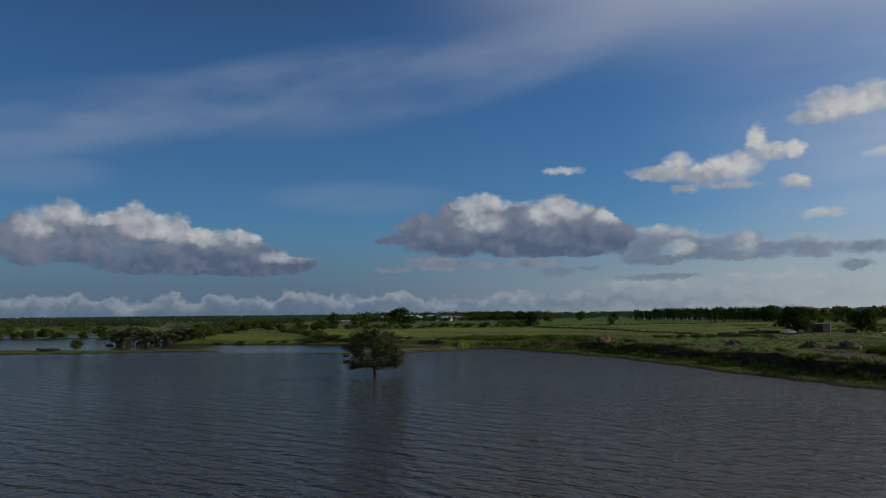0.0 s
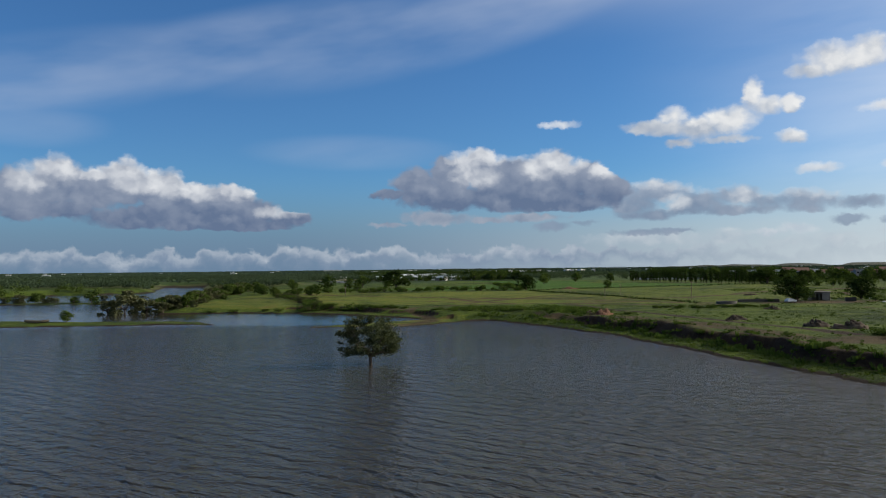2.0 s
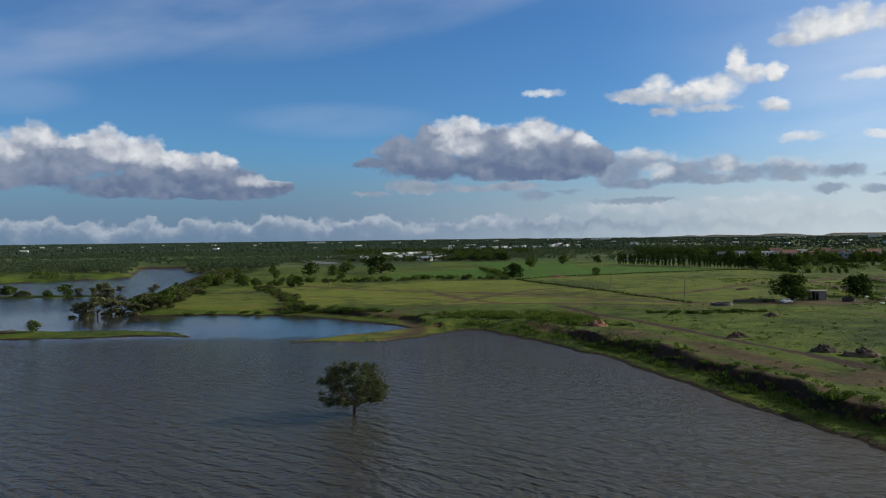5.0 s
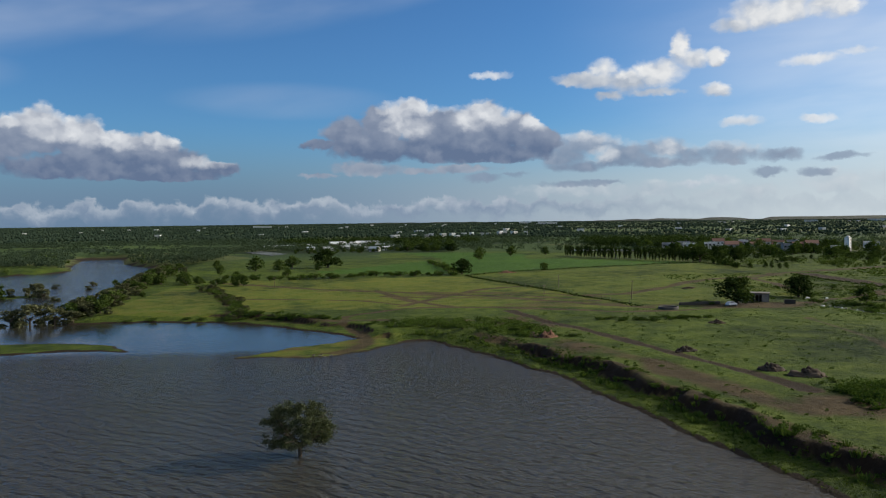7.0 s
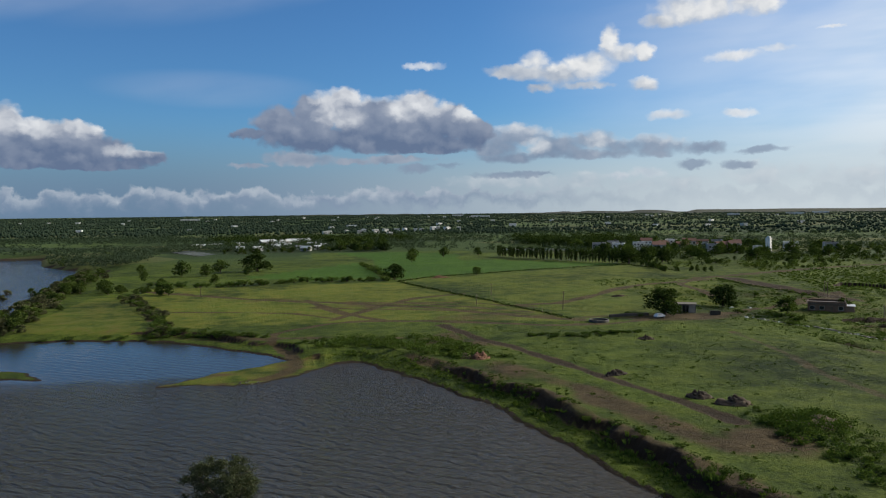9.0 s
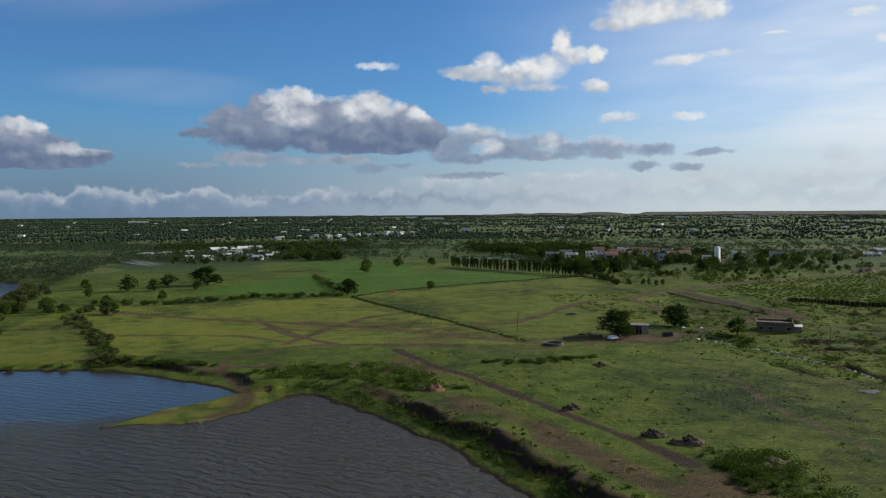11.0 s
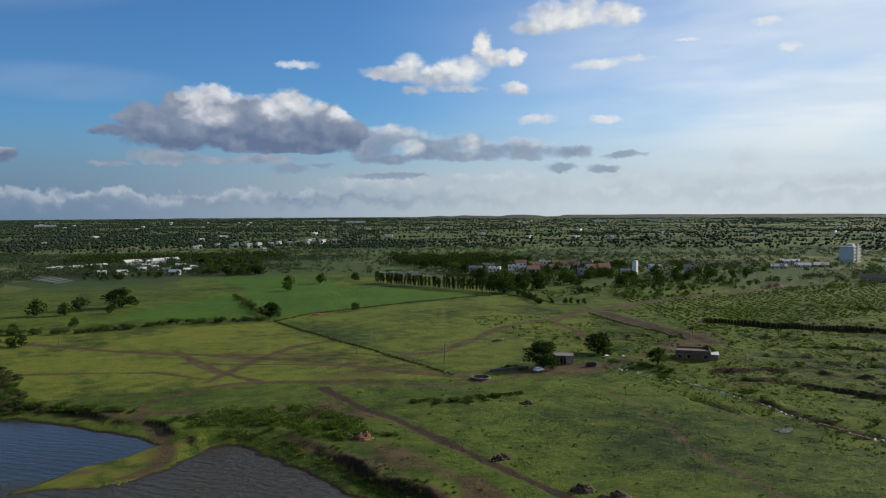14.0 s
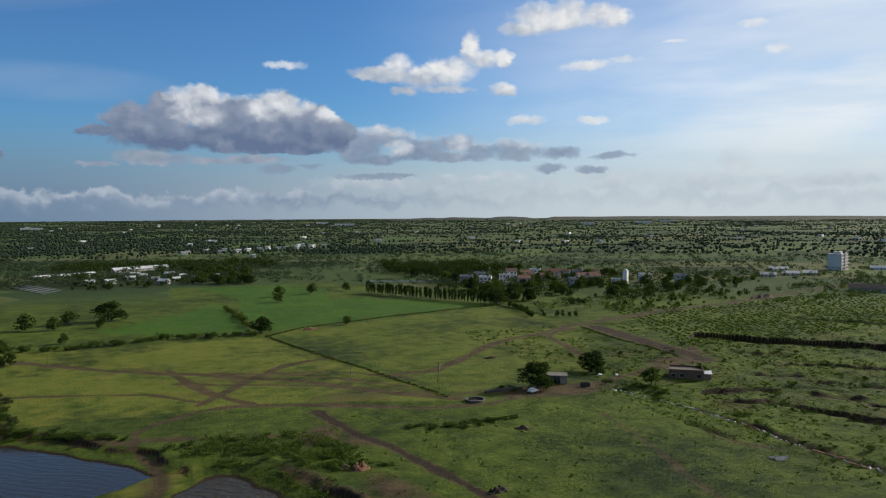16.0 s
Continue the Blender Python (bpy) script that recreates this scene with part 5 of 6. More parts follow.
# ---------------------------------------------------------------- buildings


def window(wall, x, z, w, h, y, out=-1):
    """A window on a wall that faces along y: frame, pane and sill."""
    a = 0.03 * out
    bm = box(x - w / 2, x + w / 2, min(y - 0.05, y + a), max(y - 0.05 * out, y + a), z, z + h, 0.01)
    pane = part("window", bm, GLASS, wall)
    bm = bmesh.new()
    t = 0.07
    for x0, x1, z0, z1 in ((x - w / 2 - t, x - w / 2, z - t, z + h + t), (x + w / 2, x + w / 2 + t, z - t, z + h + t), (x - w / 2, x + w / 2, z + h, z + h + t), (x - w / 2, x + w / 2, z - t, z)):
        block(bm, x0, x1, y + min(0, out * 0.08), y + max(0, out * 0.08), z0, z1)
    part("frame", bm, CONCRETE, pane)
    return pane


def gable(w, d, h, over=0.35, thick=0.16):
    """A pitched roof over w by d, its ridge along x."""
    bm = bmesh.new()
    x0, x1, y0 = -w / 2 - over, w / 2 + over, d / 2 + over
    prof = [(-y0, -0.12), (0, h), (y0, -0.12), (y0, -0.12 + thick), (0, h + thick), (-y0, -0.12 + thick)]
    rows = [[bm.verts.new((x, py, pz)) for py, pz in prof] for x in (x0, x1)]
    for i in range(6):
        j = (i + 1) % 6
        bm.faces.new((rows[0][i], rows[0][j], rows[1][j], rows[1][i]))
    for row, order in ((rows[0], ((0, 5, 4, 1), (1, 4, 3, 2))), (rows[1], ((1, 4, 5, 0), (2, 3, 4, 1)))):
        for f in order:
            bm.faces.new([row[k] for k in f])
    bmesh.ops.recalc_face_normals(bm, faces=bm.faces)
    return bm


def house(name, x, y, w, d, h, turn, wall_mat, roof_mat, label, group="", storeys=1, roof="flat", windows=3, category="house", tank=False):
    """A house facing the lake, with walls, roof, door and windows."""
    z = min(ground_z(x, y), ground_z(x + 2, y)) - 0.1
    base = thing(name, x, y, z, label, category, group, turn)
    bm = box(-w / 2, w / 2, -d / 2, d / 2, 0, h, 0.05)
    if roof == "gable":
        for sx in (-w / 2 + 0.15, w / 2 - 0.15):
            vs = [bm.verts.new((sx, yy, zz)) for yy, zz in ((-d / 2 + 0.1, h - 0.06), (d / 2 - 0.1, h - 0.06), (0, h + d * 0.24))]
            bm.faces.new(vs)
    wall = part("wall", bm, wall_mat, base)
    if roof == "gable":
        ob = part("roof", gable(w, d, d * 0.26), roof_mat, base)
        ob.location.z = h
    else:
        bm = box(-w / 2 - 0.3, w / 2 + 0.3, -d / 2 - 0.3, d / 2 + 0.3, h, h + 0.18, 0.02)
        top = part("roof", bm, roof_mat, base)
        bm = bmesh.new()
        for x0, x1, y0, y1 in ((-w / 2, w / 2, -d / 2, -d / 2 + 0.2), (-w / 2, w / 2, d / 2 - 0.2, d / 2), (-w / 2, -w / 2 + 0.2, -d / 2 + 0.2, d / 2 - 0.2), (w / 2 - 0.2, w / 2, -d / 2 + 0.2, d / 2 - 0.2)):
            block(bm, x0, x1, y0, y1, h + 0.18, h + 0.75)
        part("parapet", bm, wall_mat, top)
    per = h / storeys
    for s in range(storeys):
        for k in range(windows):
            px = -w / 2 + w * (k + 0.5) / windows
            if s == 0 and k == windows // 2:
                part("door", box(px - 0.5, px + 0.5, -d / 2 - 0.04, -d / 2 + 0.04, 0.1, 2.1, 0.01), WOOD, wall)
            else:
                window(wall, px, s * per + per * 0.36, min(1.4, w / windows * 0.5), per * 0.38, -d / 2)
        if s:
            part("floor_band", box(-w / 2 - 0.12, w / 2 + 0.12, -d / 2 - 0.12, -d / 2 - 0.003, s * per - 0.15, s * per + 0.1, 0.01), CONCRETE, wall)
    if tank:
        bm = bmesh.new()
        bmesh.ops.create_cone(bm, cap_ends=True, segments=14, radius1=0.7, radius2=0.66, depth=1.4, matrix=Matrix.Translation((w * 0.2, 0, h + 0.9)))
        bmesh.ops.create_cone(bm, cap_ends=True, segments=14, radius1=0.66, radius2=0.3, depth=0.25, matrix=Matrix.Translation((w * 0.2, 0, h + 1.72)))
        part("water_tank", bm, RUBBER, base, "black plastic roof tank")
    return base


def build_farm():
    # stone hut with an open front
    z = ground_z(134, 252) - 0.1
    hut = thing("hut", 132.6, 252.6, z, "small grey stone hut with open bays under a flat roof", "hut", turn=-28, size=(0.8, 1, 0.95))
    wall = part("wall", box(-4.2, 4.2, 2.2, 2.5, 0, 2.9, 0.03), STONE, hut)
    for sx in (-4.2, 3.9):
        part("side_wall", box(sx, sx + 0.3, -2.5, 2.2, 0, 2.9, 0.03), STONE, hut)
    for px, w in ((-3.3, 1.2), (-1.3, 0.4), (0.2, 0.4), (2.6, 2.6)):
        part("pier", box(px - w / 2, px + w / 2, -2.5, -2.15, 0, 2.9, 0.03), STONE, hut)
    part("lintel", box(-3.9, 3.9, -2.46, -2.17, 2.35, 2.9, 0.02), STONE, hut)
    part("roof", box(-4.5, 4.5, -2.8, 2.8, 2.9, 3.12, 0.03), DARK_STONE, hut)
    low = house("shed", 179.2, 243.1, 11.5, 8.5, 3.0, -36, BROWN_WALL, RUSTY, "brown mud-brick farm shed with a flat rusty sheet roof", windows=4, category="shed")
    part("annex", box(5.76, 8.4, -3.4, 2.6, 0, 2.4, 0.04), BROWN_WALL, low)
    part("annex_roof", box(6.1, 8.7, -3.8, 2.9, 2.403, 2.52, 0.02), SHEET, low)
    # round well
    z = ground_z(96, 238)
    bm = bmesh.new()
    for rad, flip in ((3.1, 1), (2.7, -1)):
        bmesh.ops.create_cone(bm, cap_ends=False, segments=32, radius1=rad, radius2=rad, depth=1.2, matrix=Matrix.Translation((0, 0, 0.2)))
    top = [v for v in bm.verts if v.co.z > 0.5]
    outer = sorted([v for v in top if v.co.xy.length > 2.9], key=lambda v: math.atan2(v.co.y, v.co.x))
    inner = sorted([v for v in top if v.co.xy.length <= 2.9], key=lambda v: math.atan2(v.co.y, v.co.x))
    for i in range(32):
        bm.faces.new((outer[i], outer[(i + 1) % 32], inner[(i + 1) % 32], inner[i]))
    well = thing("well", 96, 238.6, z, "round grey concrete well with a low rim", "well")
    part("rim", bm, DARK_STONE, well)
    bm = bmesh.new()
    bmesh.ops.create_circle(bm, cap_ends=True, segments=32, radius=2.72, matrix=Matrix.Translation((0, 0, 0.2)))
    part("well_water", bm, WATER, well, "dark still water")
    # enclosure wall beside the tree
    wall = thing("stone_wall", 110, 247.5, ground_z(110, 247.5), "low dark dry-stone wall beside the tree", "wall", turn=4)
    part("stonework", box(-7, 7, -0.4, 0.4, -0.2, 0.9, 0.12), DARK_STONE, wall)
    car(118.5, 243.0, 20)
    # water trough and a cart in the yard
    trough = thing("trough", 138.5, 243.6, ground_z(138.5, 243.6), "dark open-topped farm trough beside the yard", "trough", turn=-20)
    bm = box(-1.6, 1.6, -0.8, 0.8, 0, 0.25, 0.03)
    for x0, x1, y0, y1 in ((-1.6, 1.6, -0.8, -0.65), (-1.6, 1.6, 0.65, 0.8), (-1.6, -1.45, -0.65, 0.65), (1.45, 1.6, -0.65, 0.65)):
        block(bm, x0, x1, y0, y1, 0.24, 1.3)
    part("tub", bm, RUBBER, trough)
    for x, y, turn, s in ((153.5, 258.6, 15, 0.7), (158.2, 255.4, -20, 0.5)):
        tarp = thing("tarpaulin", x, y, ground_z(x, y), "crumpled pale plastic sheet over a heap", "tarpaulin", "tarpaulins", turn)
        v, f = mound_mesh(2.0 * s, 1.2 * s, 0.9 * s, 7, 14, 6, 0.2)
        child("sheet", mesh_of("sheet", v, f, PLASTIC, True), tarp)


def mound_mesh(rx, ry, h, seed, seg=22, rings=10, rough=0.16):
    """An uneven heap."""
    verts, faces = [], []
    for i in range(rings + 1):
        q = max(i / rings, 0.01)
        for k in range(seg):
            a = 2 * math.pi * k / seg
            n = float(value_noise(math.cos(a) * q * 3 + seed, math.sin(a) * q * 3 + seed, 0.7, seed)) * rough
            n2 = float(value_noise(math.cos(a) * q * 9, math.sin(a) * q * 9, 0.7, seed + 3)) * rough * 0.6
            e = 1 + 0.9 * n
            verts.append((math.cos(a) * q * rx * e, math.sin(a) * q * ry * e, h * (1 - q ** 1.5) * (1 + 2 * n) + h * n2 - 0.12 * (i == rings)))
    for i in range(rings):
        for k in range(seg):
            a, b = i * seg + k, i * seg + (k + 1) % seg
            faces.append((a, a + seg, b + seg, b))
    return np.array(verts), np.array(faces)


def car(x, y, turn):
    """A small white car parked by the tree."""
    base = thing("car", x, y, ground_z(x, y), "small white hatchback car parked under the tree", "car", turn=turn)
    bm = bmesh.new()
    prof = [(-1.9, 0.35), (-1.9, 0.85), (-1.6, 0.95), (-1.2, 1.42), (0.45, 1.45), (1.1, 0.98), (1.85, 0.8), (1.95, 0.4)]
    sides = [[bm.verts.new((px, sy * (0.78 if pz < 1.2 else 0.64), pz)) for px, pz in prof] for sy in (-1, 1)]
    n = len(prof)
    for i in range(n):
        j = (i + 1) % n
        bm.faces.new((sides[0][i], sides[0][j], sides[1][j], sides[1][i]))
    bm.faces.new(sides[0])
    bm.faces.new(sides[1][::-1])
    bmesh.ops.recalc_face_normals(bm, faces=bm.faces)
    bmesh.ops.bevel(bm, geom=list(bm.edges), offset=0.05, segments=2, affect="EDGES")
    body = part("body", bm, PAINT_WHITE, base)
    for sy in (-1, 1):
        part("window", box(-1.15, 0.5, sy * 0.70 - 0.03, sy * 0.70 + 0.03, 1.0, 1.36, 0.02), GLASS, body)
    for px in (-1.25, 1.2):
        for sy in (-0.74, 0.74):
            bm = bmesh.new()
            bmesh.ops.create_cone(bm, cap_ends=True, segments=18, radius1=0.3, radius2=0.3, depth=0.2, matrix=pose(px, sy, 0.3, 90))
            wheel = part("wheel", bm, RUBBER, base)
            bm = bmesh.new()
            bmesh.ops.create_cone(bm, cap_ends=True, segments=14, radius1=0.18, radius2=0.16, depth=0.04, matrix=pose(px, sy * 1.15, 0.3, 90))
            part("rim", bm, SHEET, wheel)


def build_settlement():
    r = np.random.default_rng(17)
    villas = [(240.5, 594.5), (250.3, 579.2), (273.1, 558.4), (274.4, 596.6), (305.9, 538.7), (332.1, 553.5), (348.0, 606.7), (320.9, 632.4), (322.8, 605.2), (376.8, 550.3), (398, 533), (293, 622), (262, 618)]
    for k, (x, y) in enumerate(villas):
        red = k % 3 == 2
        house("villa", x, y, r.uniform(8.5, 10.5), r.uniform(8, 9), 6.4, r.uniform(-35, -15), PLASTER if k % 2 else GREY_WALL, RED_ROOF if red else CONCRETE,
              "two-storey villa with a red tiled roof" if red else "two-storey plastered villa with a flat roof", "villas", 2, "gable" if red else "flat", 3, tank=not red)
    for k in range(9):
        x, y = 290 + r.uniform(0, 110), 560 + r.uniform(0, 90)
        house("house", x, y, r.uniform(7, 10), r.uniform(6, 8), r.uniform(3.2, 5.5), r.uniform(-40, 0), PLASTER if r.random() < 0.6 else CREAM, RED_ROOF, "small house with a red tiled roof", "red-roofed houses", 1, "gable", 2)
    village = [(-23.2, 708.3), (-18.1, 768.1), (-4.1, 775.8), (2.6, 755), (11.6, 723.1), (24.3, 763.6), (35, 746.2), (45, 728.3), (-37.6, 703.1), (17.2, 690.0), (60.9, 734.2), (-8, 735), (28, 715)]
    for k, (x, y) in enumerate(village):
        g = k % 3 != 1
        house("house", x, y, r.uniform(5.5, 8.5), r.uniform(4.5, 6), r.uniform(2.3, 3.0), r.uniform(-30, 25), PLASTER if k % 2 == 0 else GREY_WALL, PLASTIC if g else CONCRETE,
              "white village house with a pale pitched roof" if g else "grey village house with a flat roof", "village houses", 1, "gable" if g else "flat", 4)
    shed = house("shed", -63, 793, 56, 5, 1.7, 34, CREAM, PLASTIC, "long low cream farm shed", "", 1, "gable", 11, "shed")
    house("shed", 0, 842, 60, 8, 2.6, 34, GREY_WALL, PLASTIC, "long low grey farm shed", "", 1, "gable", 9, "shed")
    # covered crop rows
    for k in range(6):
        t = k / 5
        x, y = -86 + 24 * t, 708 - 52 * t
        cover = thing("crop_tunnel", x, y, ground_z(x, y), "low blue-grey covered crop tunnel", "crop tunnel", "crop tunnels", 68, (0.8, 1, 0.3))
        v = []
        for sx in np.linspace(-18, 18, 10):
            for a in np.linspace(0, math.pi, 8):
                v.append((sx, math.cos(a) * 1.7, math.sin(a) * 1.7))
        i = np.arange(80).reshape(10, 8)
        f = np.stack([i[:-1, :-1], i[:-1, 1:], i[1:, 1:], i[1:, :-1]], -1).reshape(-1, 4)
        child("cover", mesh_of("cover", np.array(v), f, NET, True), cover)
        bm = bmesh.new()
        for sx in (-18, 0, 18):
            block(bm, sx - 0.05, sx + 0.05, -2.65, 2.65, 0, 0.12)
        part("rail", bm, WOOD, cover)
    # tall stair tower
    z = ground_z(353, 542)
    tower = thing("tower", 353, 542, z, "tall narrow white tower with one window column", "tower", turn=32, size=(0.68, 0.68, 0.8))
    wall = part("wall", box(-2.5, 2.5, -2.5, 2.5, 0, 13.0, 0.05), PLASTER, tower)
    part("roof", box(-2.8, 2.8, -2.8, 2.8, 13.0, 13.35, 0.04), CONCRETE, tower)
    part("head_house", box(-1.5, 1.5, -1.5, 1.5, 13.35, 14.6, 0.04), PLASTER, tower)
    for k in range(4):
        window(wall, 1.1, 1.8 + 2.9 * k, 0.9, 1.5, -2.5)
    house("annex_house", 346, 545, 7, 6, 4.0, -30, PLASTER, CONCRETE, "low white house beside the tower", "", 1, "flat", 3)
    # apartment block
    z = ground_z(608, 577)
    flats = thing("apartment_building", 608, 577, z, "five-storey white apartment block with balconies", "building", turn=28, size=(1, 1, 0.92))
    body = part("wall", box(-11, 11, -6, 6, 0, 16.0, 0.08), PLASTER, flats)
    part("stair_core", box(-2.2, 2.2, -6.8, -6.003, 0, 18.4, 0.06), GREY_WALL, flats)
    part("roof", box(-11.4, 11.4, -6.4, 6.4, 16.0, 16.4, 0.05), CONCRETE, flats)
    part("head_house", box(-3.0, 3.0, -3, 3, 16.4, 18.6, 0.05), PLASTER, flats)
    for s in range(5):
        for px in (-9.2, -6.6, -4.0, 4.0, 6.6, 9.2):
            window(body, px, s * 3.2 + 1.0, 1.5, 1.5, -6.0)
        for px in (-7.9, 7.9):
            slab = part("balcony", box(px - 2.6, px + 2.6, -7.3, -6.1, s * 3.2 + 0.1, s * 3.2 + 0.25, 0.02), CONCRETE, flats)
            part("parapet", box(px - 2.6, px + 2.6, -7.3, -7.15, s * 3.2 + 0.253, s * 3.2 + 1.0, 0.02), GREY_WALL, slab)
    for x, y, w, turn in ((498, 547, 16, -40), (524, 549, 18, -42), (542, 545, 14, -44), (552, 592, 20, -40), (640, 560, 18, -50)):
        house("shed", x, y, w * 0.8, 7, 2.2, turn, PLASTER, SHEET, "low white workshop with a sheet roof", "workshops", 1, "gable", 4, "shed")
    house("shed", 476, 424, 30, 10, 2.6, -48, GREY_WALL, RUSTY, "long grey shed with a dull rusty sheet roof", "", 1, "gable", 7, "shed")
    # white houses farther off
    far = [(53.7, 1108.3), (87.2, 1173.0), (102.6, 1132.5), (124.0, 1122.5), (158.9, 1156.6), (203.8, 1209.5), (238.2, 1256.7), (238.6, 1192.6), (125.6, 979.8), (225, 1225), (250, 1235), (215, 1180), (172, 1170), (110, 1150), (140, 1140), (60, 1125), (262, 1210), (190, 1185)]
    for x, y in far:
        house("house", x, y, r.uniform(5, 8), r.uniform(5, 7), r.uniform(3.0, 5.5), r.uniform(-10, 40), PLASTER, CONCRETE, "white flat-roofed house among distant trees", "distant white houses", 2, "flat", 4)
    for k in range(64):
        a, q = radians(r.uniform(-28, 52)), r.uniform(1300, 3300)
        x, y = math.sin(a) * q, math.cos(a) * q
        house("house", x, y, r.uniform(6, 13), r.uniform(5, 9), r.uniform(2.6, 4.2), r.uniform(-20, 40), PLASTER, PLASTIC, "pale building far off on the plain", "buildings on the plain", 1, "flat", 1)
    for x, y, w in ((698, 2850, 70), (711, 3291, 50), (1798, 2592, 60), (2027, 2764, 60), (-300, 2700, 60), (1500, 2500, 40)):
        house("factory", x, y, w, 24, 6.5, -math.degrees(math.atan2(x, y)), PLASTER, PLASTIC, "long white factory hall far off on the plain", "factory halls", 1, "flat", 6, "factory")
    # boundary wall of the villas
    for x0, y0, x1, y1 in ((173.4, 641, 224, 619), (224, 619, 277, 551)):
        n = math.hypot(x1 - x0, y1 - y0)
        wall = thing("boundary_wall", (x0 + x1) / 2, (y0 + y1) / 2, ground_z((x0 + x1) / 2, (y0 + y1) / 2), "long pale plastered boundary wall", "wall", "boundary walls", math.degrees(math.atan2(y1 - y0, x1 - x0)))
        part("wall_face", box(-n / 2, n / 2, -0.12, 0.12, -0.3, 1.3, 0.02), PLASTER, wall)
        part("coping", box(-n / 2, n / 2, -0.2, 0.2, 1.303, 1.4, 0.02), CONCRETE, wall)


# ---------------------------------------------------------------- fences, poles, heaps and debris


def build_small():
    r = np.random.default_rng(23)
    # stone-strewn fence line across the meadow
    for line, label in (([(53.8, 391.5), (66.4, 336), (77.6, 298), (84.5, 269.6), (90, 247.6)], "low post fence along a dark weedy bank"),
                        ([(53.8, 391.5), (74, 411), (110, 428), (147, 443), (179, 451), (204, 458), (209, 404)], "low post fence on the field boundary"),
                        ([(206, 360), (201.7, 318), (203, 288), (201, 277)], "low post fence beside a dug strip")):
        fence = thing("fence", line[0][0], line[0][1], 0, label, "fence")
        pts = np.array(line)
        post = mesh_of("post", *tube([(0, 0, -0.3), (0, 0, 0.7), (0.02, 0, 1.35)], [0.08, 0.07, 0.06], 6), WOOD)
        heap = []
        for a, b in zip(pts, pts[1:]):
            n = int(np.linalg.norm(b - a) / 5)
            for k in range(n):
                p = a + (b - a) * k / n
                ob = child("post", post, fence)
                ob.location = (p[0] - line[0][0], p[1] - line[0][1], ground_z(*p))
            n = int(np.linalg.norm(b - a) / 1.1)
            for k in range(n):
                p = a + (b - a) * (k + r.uniform(0, 1)) / n + r.normal(0, 0.35, 2)
                heap.append((p[0] - line[0][0], p[1] - line[0][1], ground_z(*p) + 0.15))
        c = (np.array(heap)[:, None, :] + r.normal(0, 1, (len(heap), 16, 3)) * (0.5, 0.5, 0.22)).reshape(-1, 3)
        v, f = leaves(c, 0.28, r)
        tagged(child("weed_growth", mesh_of("weed_growth", v, f, LEAF_DARK), fence), kind="stuff")
    # utility poles
    for x, y, h, lean in ((82.1, 319, 5.0, 0), (95.0, 269.2, 6.8, 3), (203.2, 276.8, 6.5, 4), (206.5, 279, 6.0, -2), (184.8, 222.9, 4.5, 0), (69.4, 291.5, 4.0, 0), (-35, 352, 4.5, 0)):
        pole = thing("utility_pole", x, y, ground_z(x, y) - 0.2, "slim weathered wooden utility pole", "pole", "utility poles", 20)
        pole.rotation_euler.y = radians(lean)
        child("shaft", mesh_of("shaft", *tube([(0, 0, 0), (0, 0, h / 2), (0, 0, h)], [0.13, 0.11, 0.08], 8), WOOD, True), pole)
        part("crossarm", box(-0.7, 0.7, -0.06, 0.06, h - 0.5, h - 0.38, 0.01), WOOD, pole)
    # heaps of dug earth
    for k, (x, y, rx, ry, h, turn, mat, label) in enumerate((
            (68.9, 162.5, 2.6, 1.4, 1.3, 10, SOIL, "dark heap of dug earth beside the track"), (75.2, 138.8, 2.3, 1.5, 1.4, -20, SOIL, "dark heap of dug earth beside the track"),
            (78.6, 133.0, 3.2, 1.9, 1.7, -30, SOIL, "dark heap of dug earth beside the track"), (95.6, 204.5, 2.4, 1.5, 1.0, 0, SOIL, "dark heap of dug earth in the pasture"),
            (45.4, 187.6, 2.6, 1.8, 1.6, 20, RED_SOIL, "heap of reddish earth on the lake bank"), (42.0, 189.0, 2.0, 1.5, 1.2, 0, SOIL, "dark heap of dug earth on the lake bank"),
            (130, 302, 3.0, 1.4, 0.9, 0, SOIL, "low dark heap of earth in the meadow"), (379, 424, 11, 5, 3.6, 10, SOIL, "large dark spoil heap"),
            (77, 404, 5, 1.6, 1.2, 18, RED_SOIL, "reddish heap of cut brush beside the fence"))):
        heap = thing("earth_heap", x, y, ground_z(x, y) - 0.1, label, "heap", "earth heaps", turn)
        v, f = mound_mesh(rx, ry, h * 0.85, k + 2, 30, 14, 0.3)
        child("soil", mesh_of("soil", v, f, mat), heap)
        n = 26
        for q in range(n):
            a, s = r.uniform(0, 6.28), r.uniform(0.12, 0.38)
            bm = bmesh.new()
            bmesh.ops.create_icosphere(bm, subdivisions=1, radius=s)
            for vert in bm.verts:
                vert.co *= r.uniform(0.75, 1.2)
            ob = part("clod", bm, mat, heap)
            q2 = r.uniform(0.2, 1.15)
            ob.location = (math.cos(a) * rx * q2, math.sin(a) * ry * q2, max(0.1, h * 0.8 * (1 - q2 ** 1.5)))
    # heap of cut brush
    brush = thing("brush_heap", 84, 119, ground_z(84, 119) - 0.2, "broad uneven heap of earth grown over with weeds", "heap")
    v, f = mound_mesh(6.6, 4.6, 0.9, 31, 30, 12, 0.35)
    child("soil", mesh_of("soil", v, f, SOIL), brush)
    spots = np.stack([r.uniform(-7.0, 7.0, 40), r.uniform(-5, 5, 40), r.uniform(0.4, 1.0, 40)], 1)
    c = (spots[:, None, :] + r.normal(0, 1, (40, 170, 3)) * (0.95, 0.8, 0.32)).reshape(-1, 3)
    v, f = leaves(c[c[:, 2] > 0.05], 0.17, r)
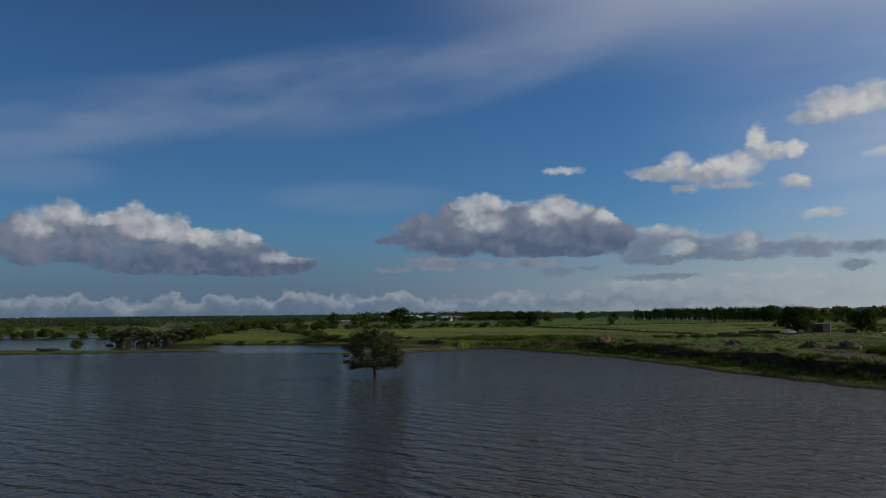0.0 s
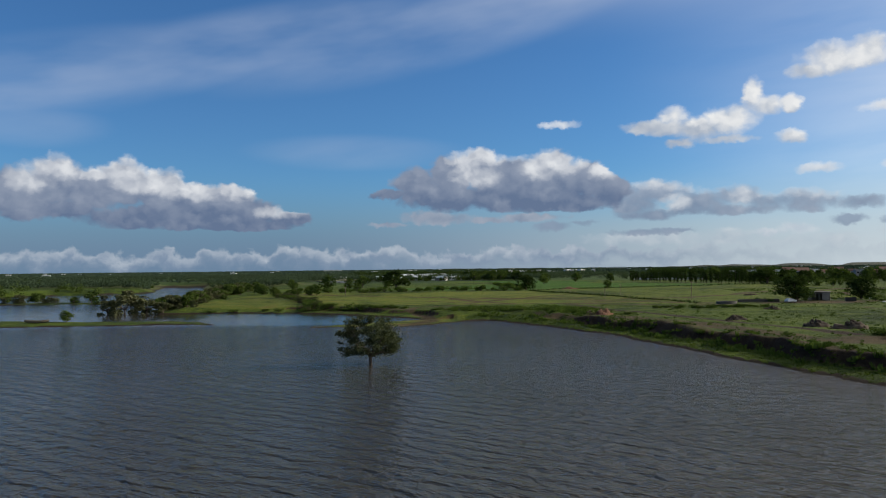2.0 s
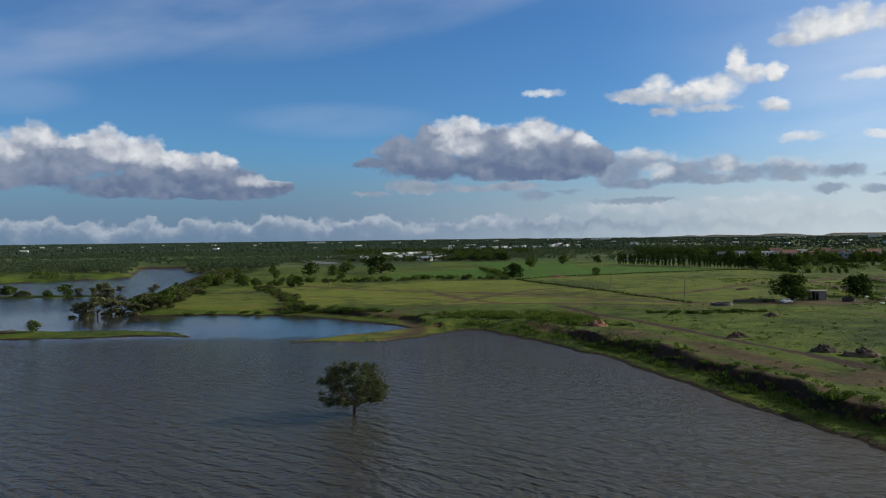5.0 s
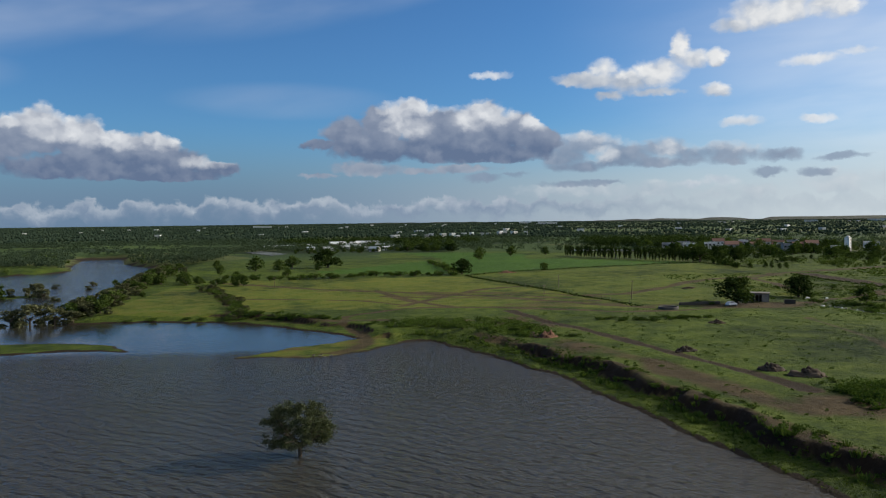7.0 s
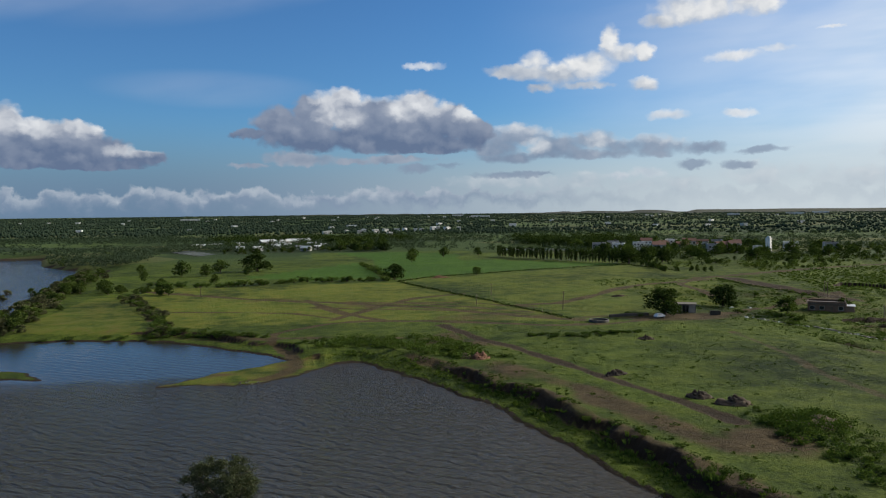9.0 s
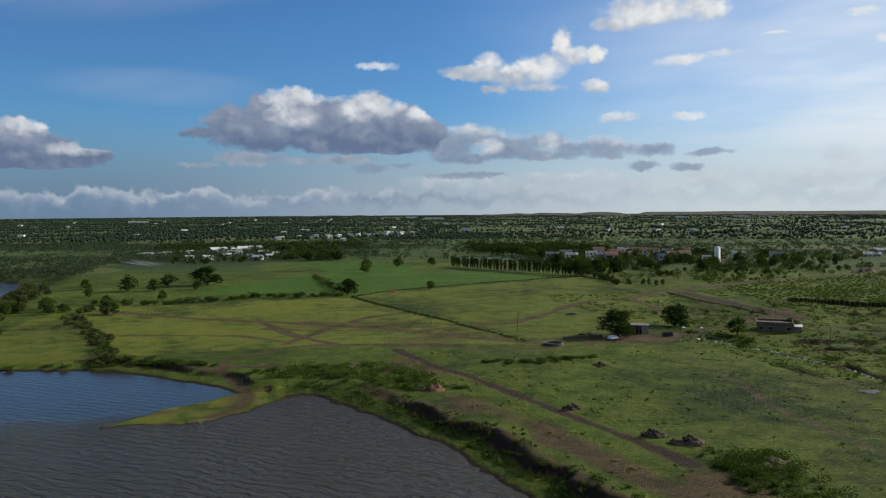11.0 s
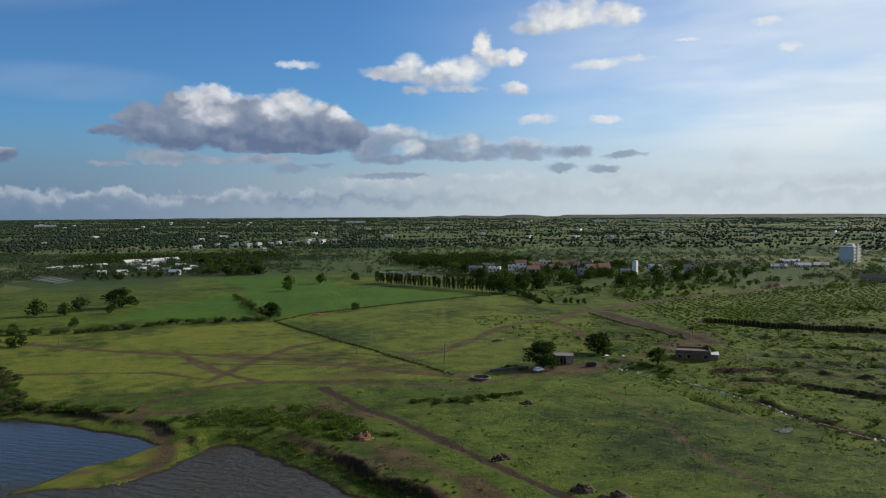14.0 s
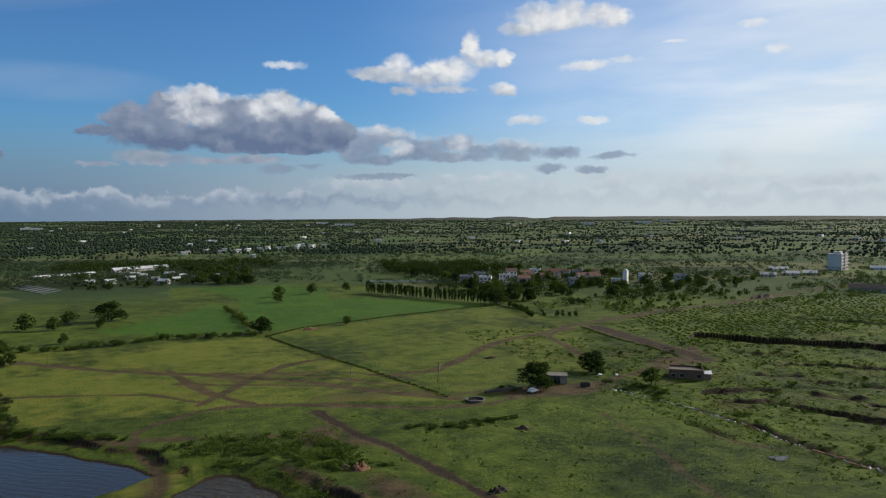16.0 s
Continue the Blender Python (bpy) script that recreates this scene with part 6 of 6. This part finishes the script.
    child("brush", mesh_of("brush", v, f, LEAF_SCRUB), brush)
    # buried pipe line: spoil bank with pale stones and lengths of pipe
    pts = np.array([(144, 236), (150.8, 217.5), (152.4, 198.2), (153.6, 179.4), (153.8, 160), (155, 145), (155, 128)])
    for a, b in zip(pts, pts[1:]):
        n = max(1, int(np.linalg.norm(b - a) / 0.75))
        for k in range(n):
            p = a + (b - a) * (k + r.uniform(0, 1)) / n + r.normal(0, 0.4, 2)
            bm = bmesh.new()
            bmesh.ops.create_icosphere(bm, subdivisions=1, radius=r.uniform(0.2, 0.5))
            for vert in bm.verts:
                vert.co *= r.uniform(0.7, 1.2)
                vert.co.z *= 0.7
            me = bpy.data.meshes.new("boulder")
            bm.to_mesh(me)
            bm.free()
            me.materials.append(PLASTER if r.random() < 0.45 else STONE)
            ob = tagged(new("boulder", me), "pale rough boulder along the dug pipe trench", "boulder", "trench boulders")
            ob.location = (p[0], p[1], ground_z(*p) + 0.1)
    for x, y, n, turn, mat, label in ((153.8, 156, 8, 100, PIPE, "length of orange plastic pipe lying beside a trench"), (154.5, 147, 6, 95, PIPE, "length of orange plastic pipe lying beside a trench"), (153, 182, 5, 92, PIPE, "length of orange plastic pipe lying beside a trench")):
        v, f = tube([(-n / 2, 0, 0.2), (0, 0.15, 0.22), (n / 2, 0, 0.2)], [0.18, 0.18, 0.18], 10)
        ob = tagged(new("pipe", mesh_of("pipe", v, f, mat, True)), label, "pipe", "pipes")
        ob.matrix_world = pose(x, y, ground_z(x, y), 0, 0, turn)
    # pool of rain water in the pasture
    bm = bmesh.new()
    bmesh.ops.create_circle(bm, cap_ends=True, segments=28, radius=1.0)
    for vert in bm.verts:
        a = math.atan2(vert.co.y, vert.co.x)
        vert.co *= 1 + 0.25 * math.sin(3 * a + 1) + 0.12 * math.sin(7 * a)
    me = bpy.data.meshes.new("puddle")
    bm.to_mesh(me)
    bm.free()
    me.materials.append(WATER)
    ob = tagged(new("puddle", me), "shallow puddle of rain water on mud", "puddle", kind="structure")
    ob.location, ob.scale = (141, 158.5, ground_z(141, 158.5) + 0.12), (2.6, 1.7, 1)
    # old rowing boat drawn up on the low spit
    boat = thing("rowing_boat", -104.2, 206.3, ground_z(-104.2, 206.3), "weathered brown wooden rowing boat drawn up on grass", "boat", turn=4)
    bm = bmesh.new()
    rows = []
    for k in range(9):
        q = k / 4 - 1
        w, rise = 0.85 * (1 - abs(q) ** 2.4) + 0.06, 0.28 * q * q
        rows.append([bm.verts.new((q * 3.2, sy * w * f, zz + rise)) for sy, f, zz in ((-1, 1.0, 0.75), (-1, 0.8, 0.25), (0, 0, 0.03), (1, 0.8, 0.25), (1, 1.0, 0.75), (1, 0.9, 0.75), (1, 0.7, 0.3), (0, 0, 0.12), (-1, 0.7, 0.3), (-1, 0.9, 0.75))])
    for p, q in zip(rows, rows[1:]):
        for i in range(10):
            j = (i + 1) % 10
            bm.faces.new((p[i], p[j], q[j], q[i]))
    bm.faces.new(rows[0])
    bm.faces.new(rows[-1][::-1])
    bmesh.ops.recalc_face_normals(bm, faces=bm.faces)
    part("hull", bm, WOOD, boat)
    for px in (-1.4, 0.2, 1.6):
        part("thwart", box(px - 0.14, px + 0.14, -0.62, 0.62, 0.5, 0.55, 0.01), WOOD, boat)
    # dark stones added on the spit, standing in for pale foam and mud
    for k in range(16):
        x, y = -8 + r.normal(0, 2.2), 181.0 + r.normal(0, 0.7)
        bm = bmesh.new()
        bmesh.ops.create_icosphere(bm, subdivisions=1, radius=r.uniform(0.15, 0.4))
        for vert in bm.verts:
            vert.co *= r.uniform(0.7, 1.2)
            vert.co.z *= 0.5
        me = bpy.data.meshes.new("stone")
        bm.to_mesh(me)
        bm.free()
        me.materials.append(DARK_STONE)
        ob = tagged(new("stone", me), "dark grey stone added in place of pale foam and mud on the spit", "stone", "spit stones")
        ob.location = (x, y, ground_z(x, y) + 0.03)


build_farm()
build_settlement()
build_small()
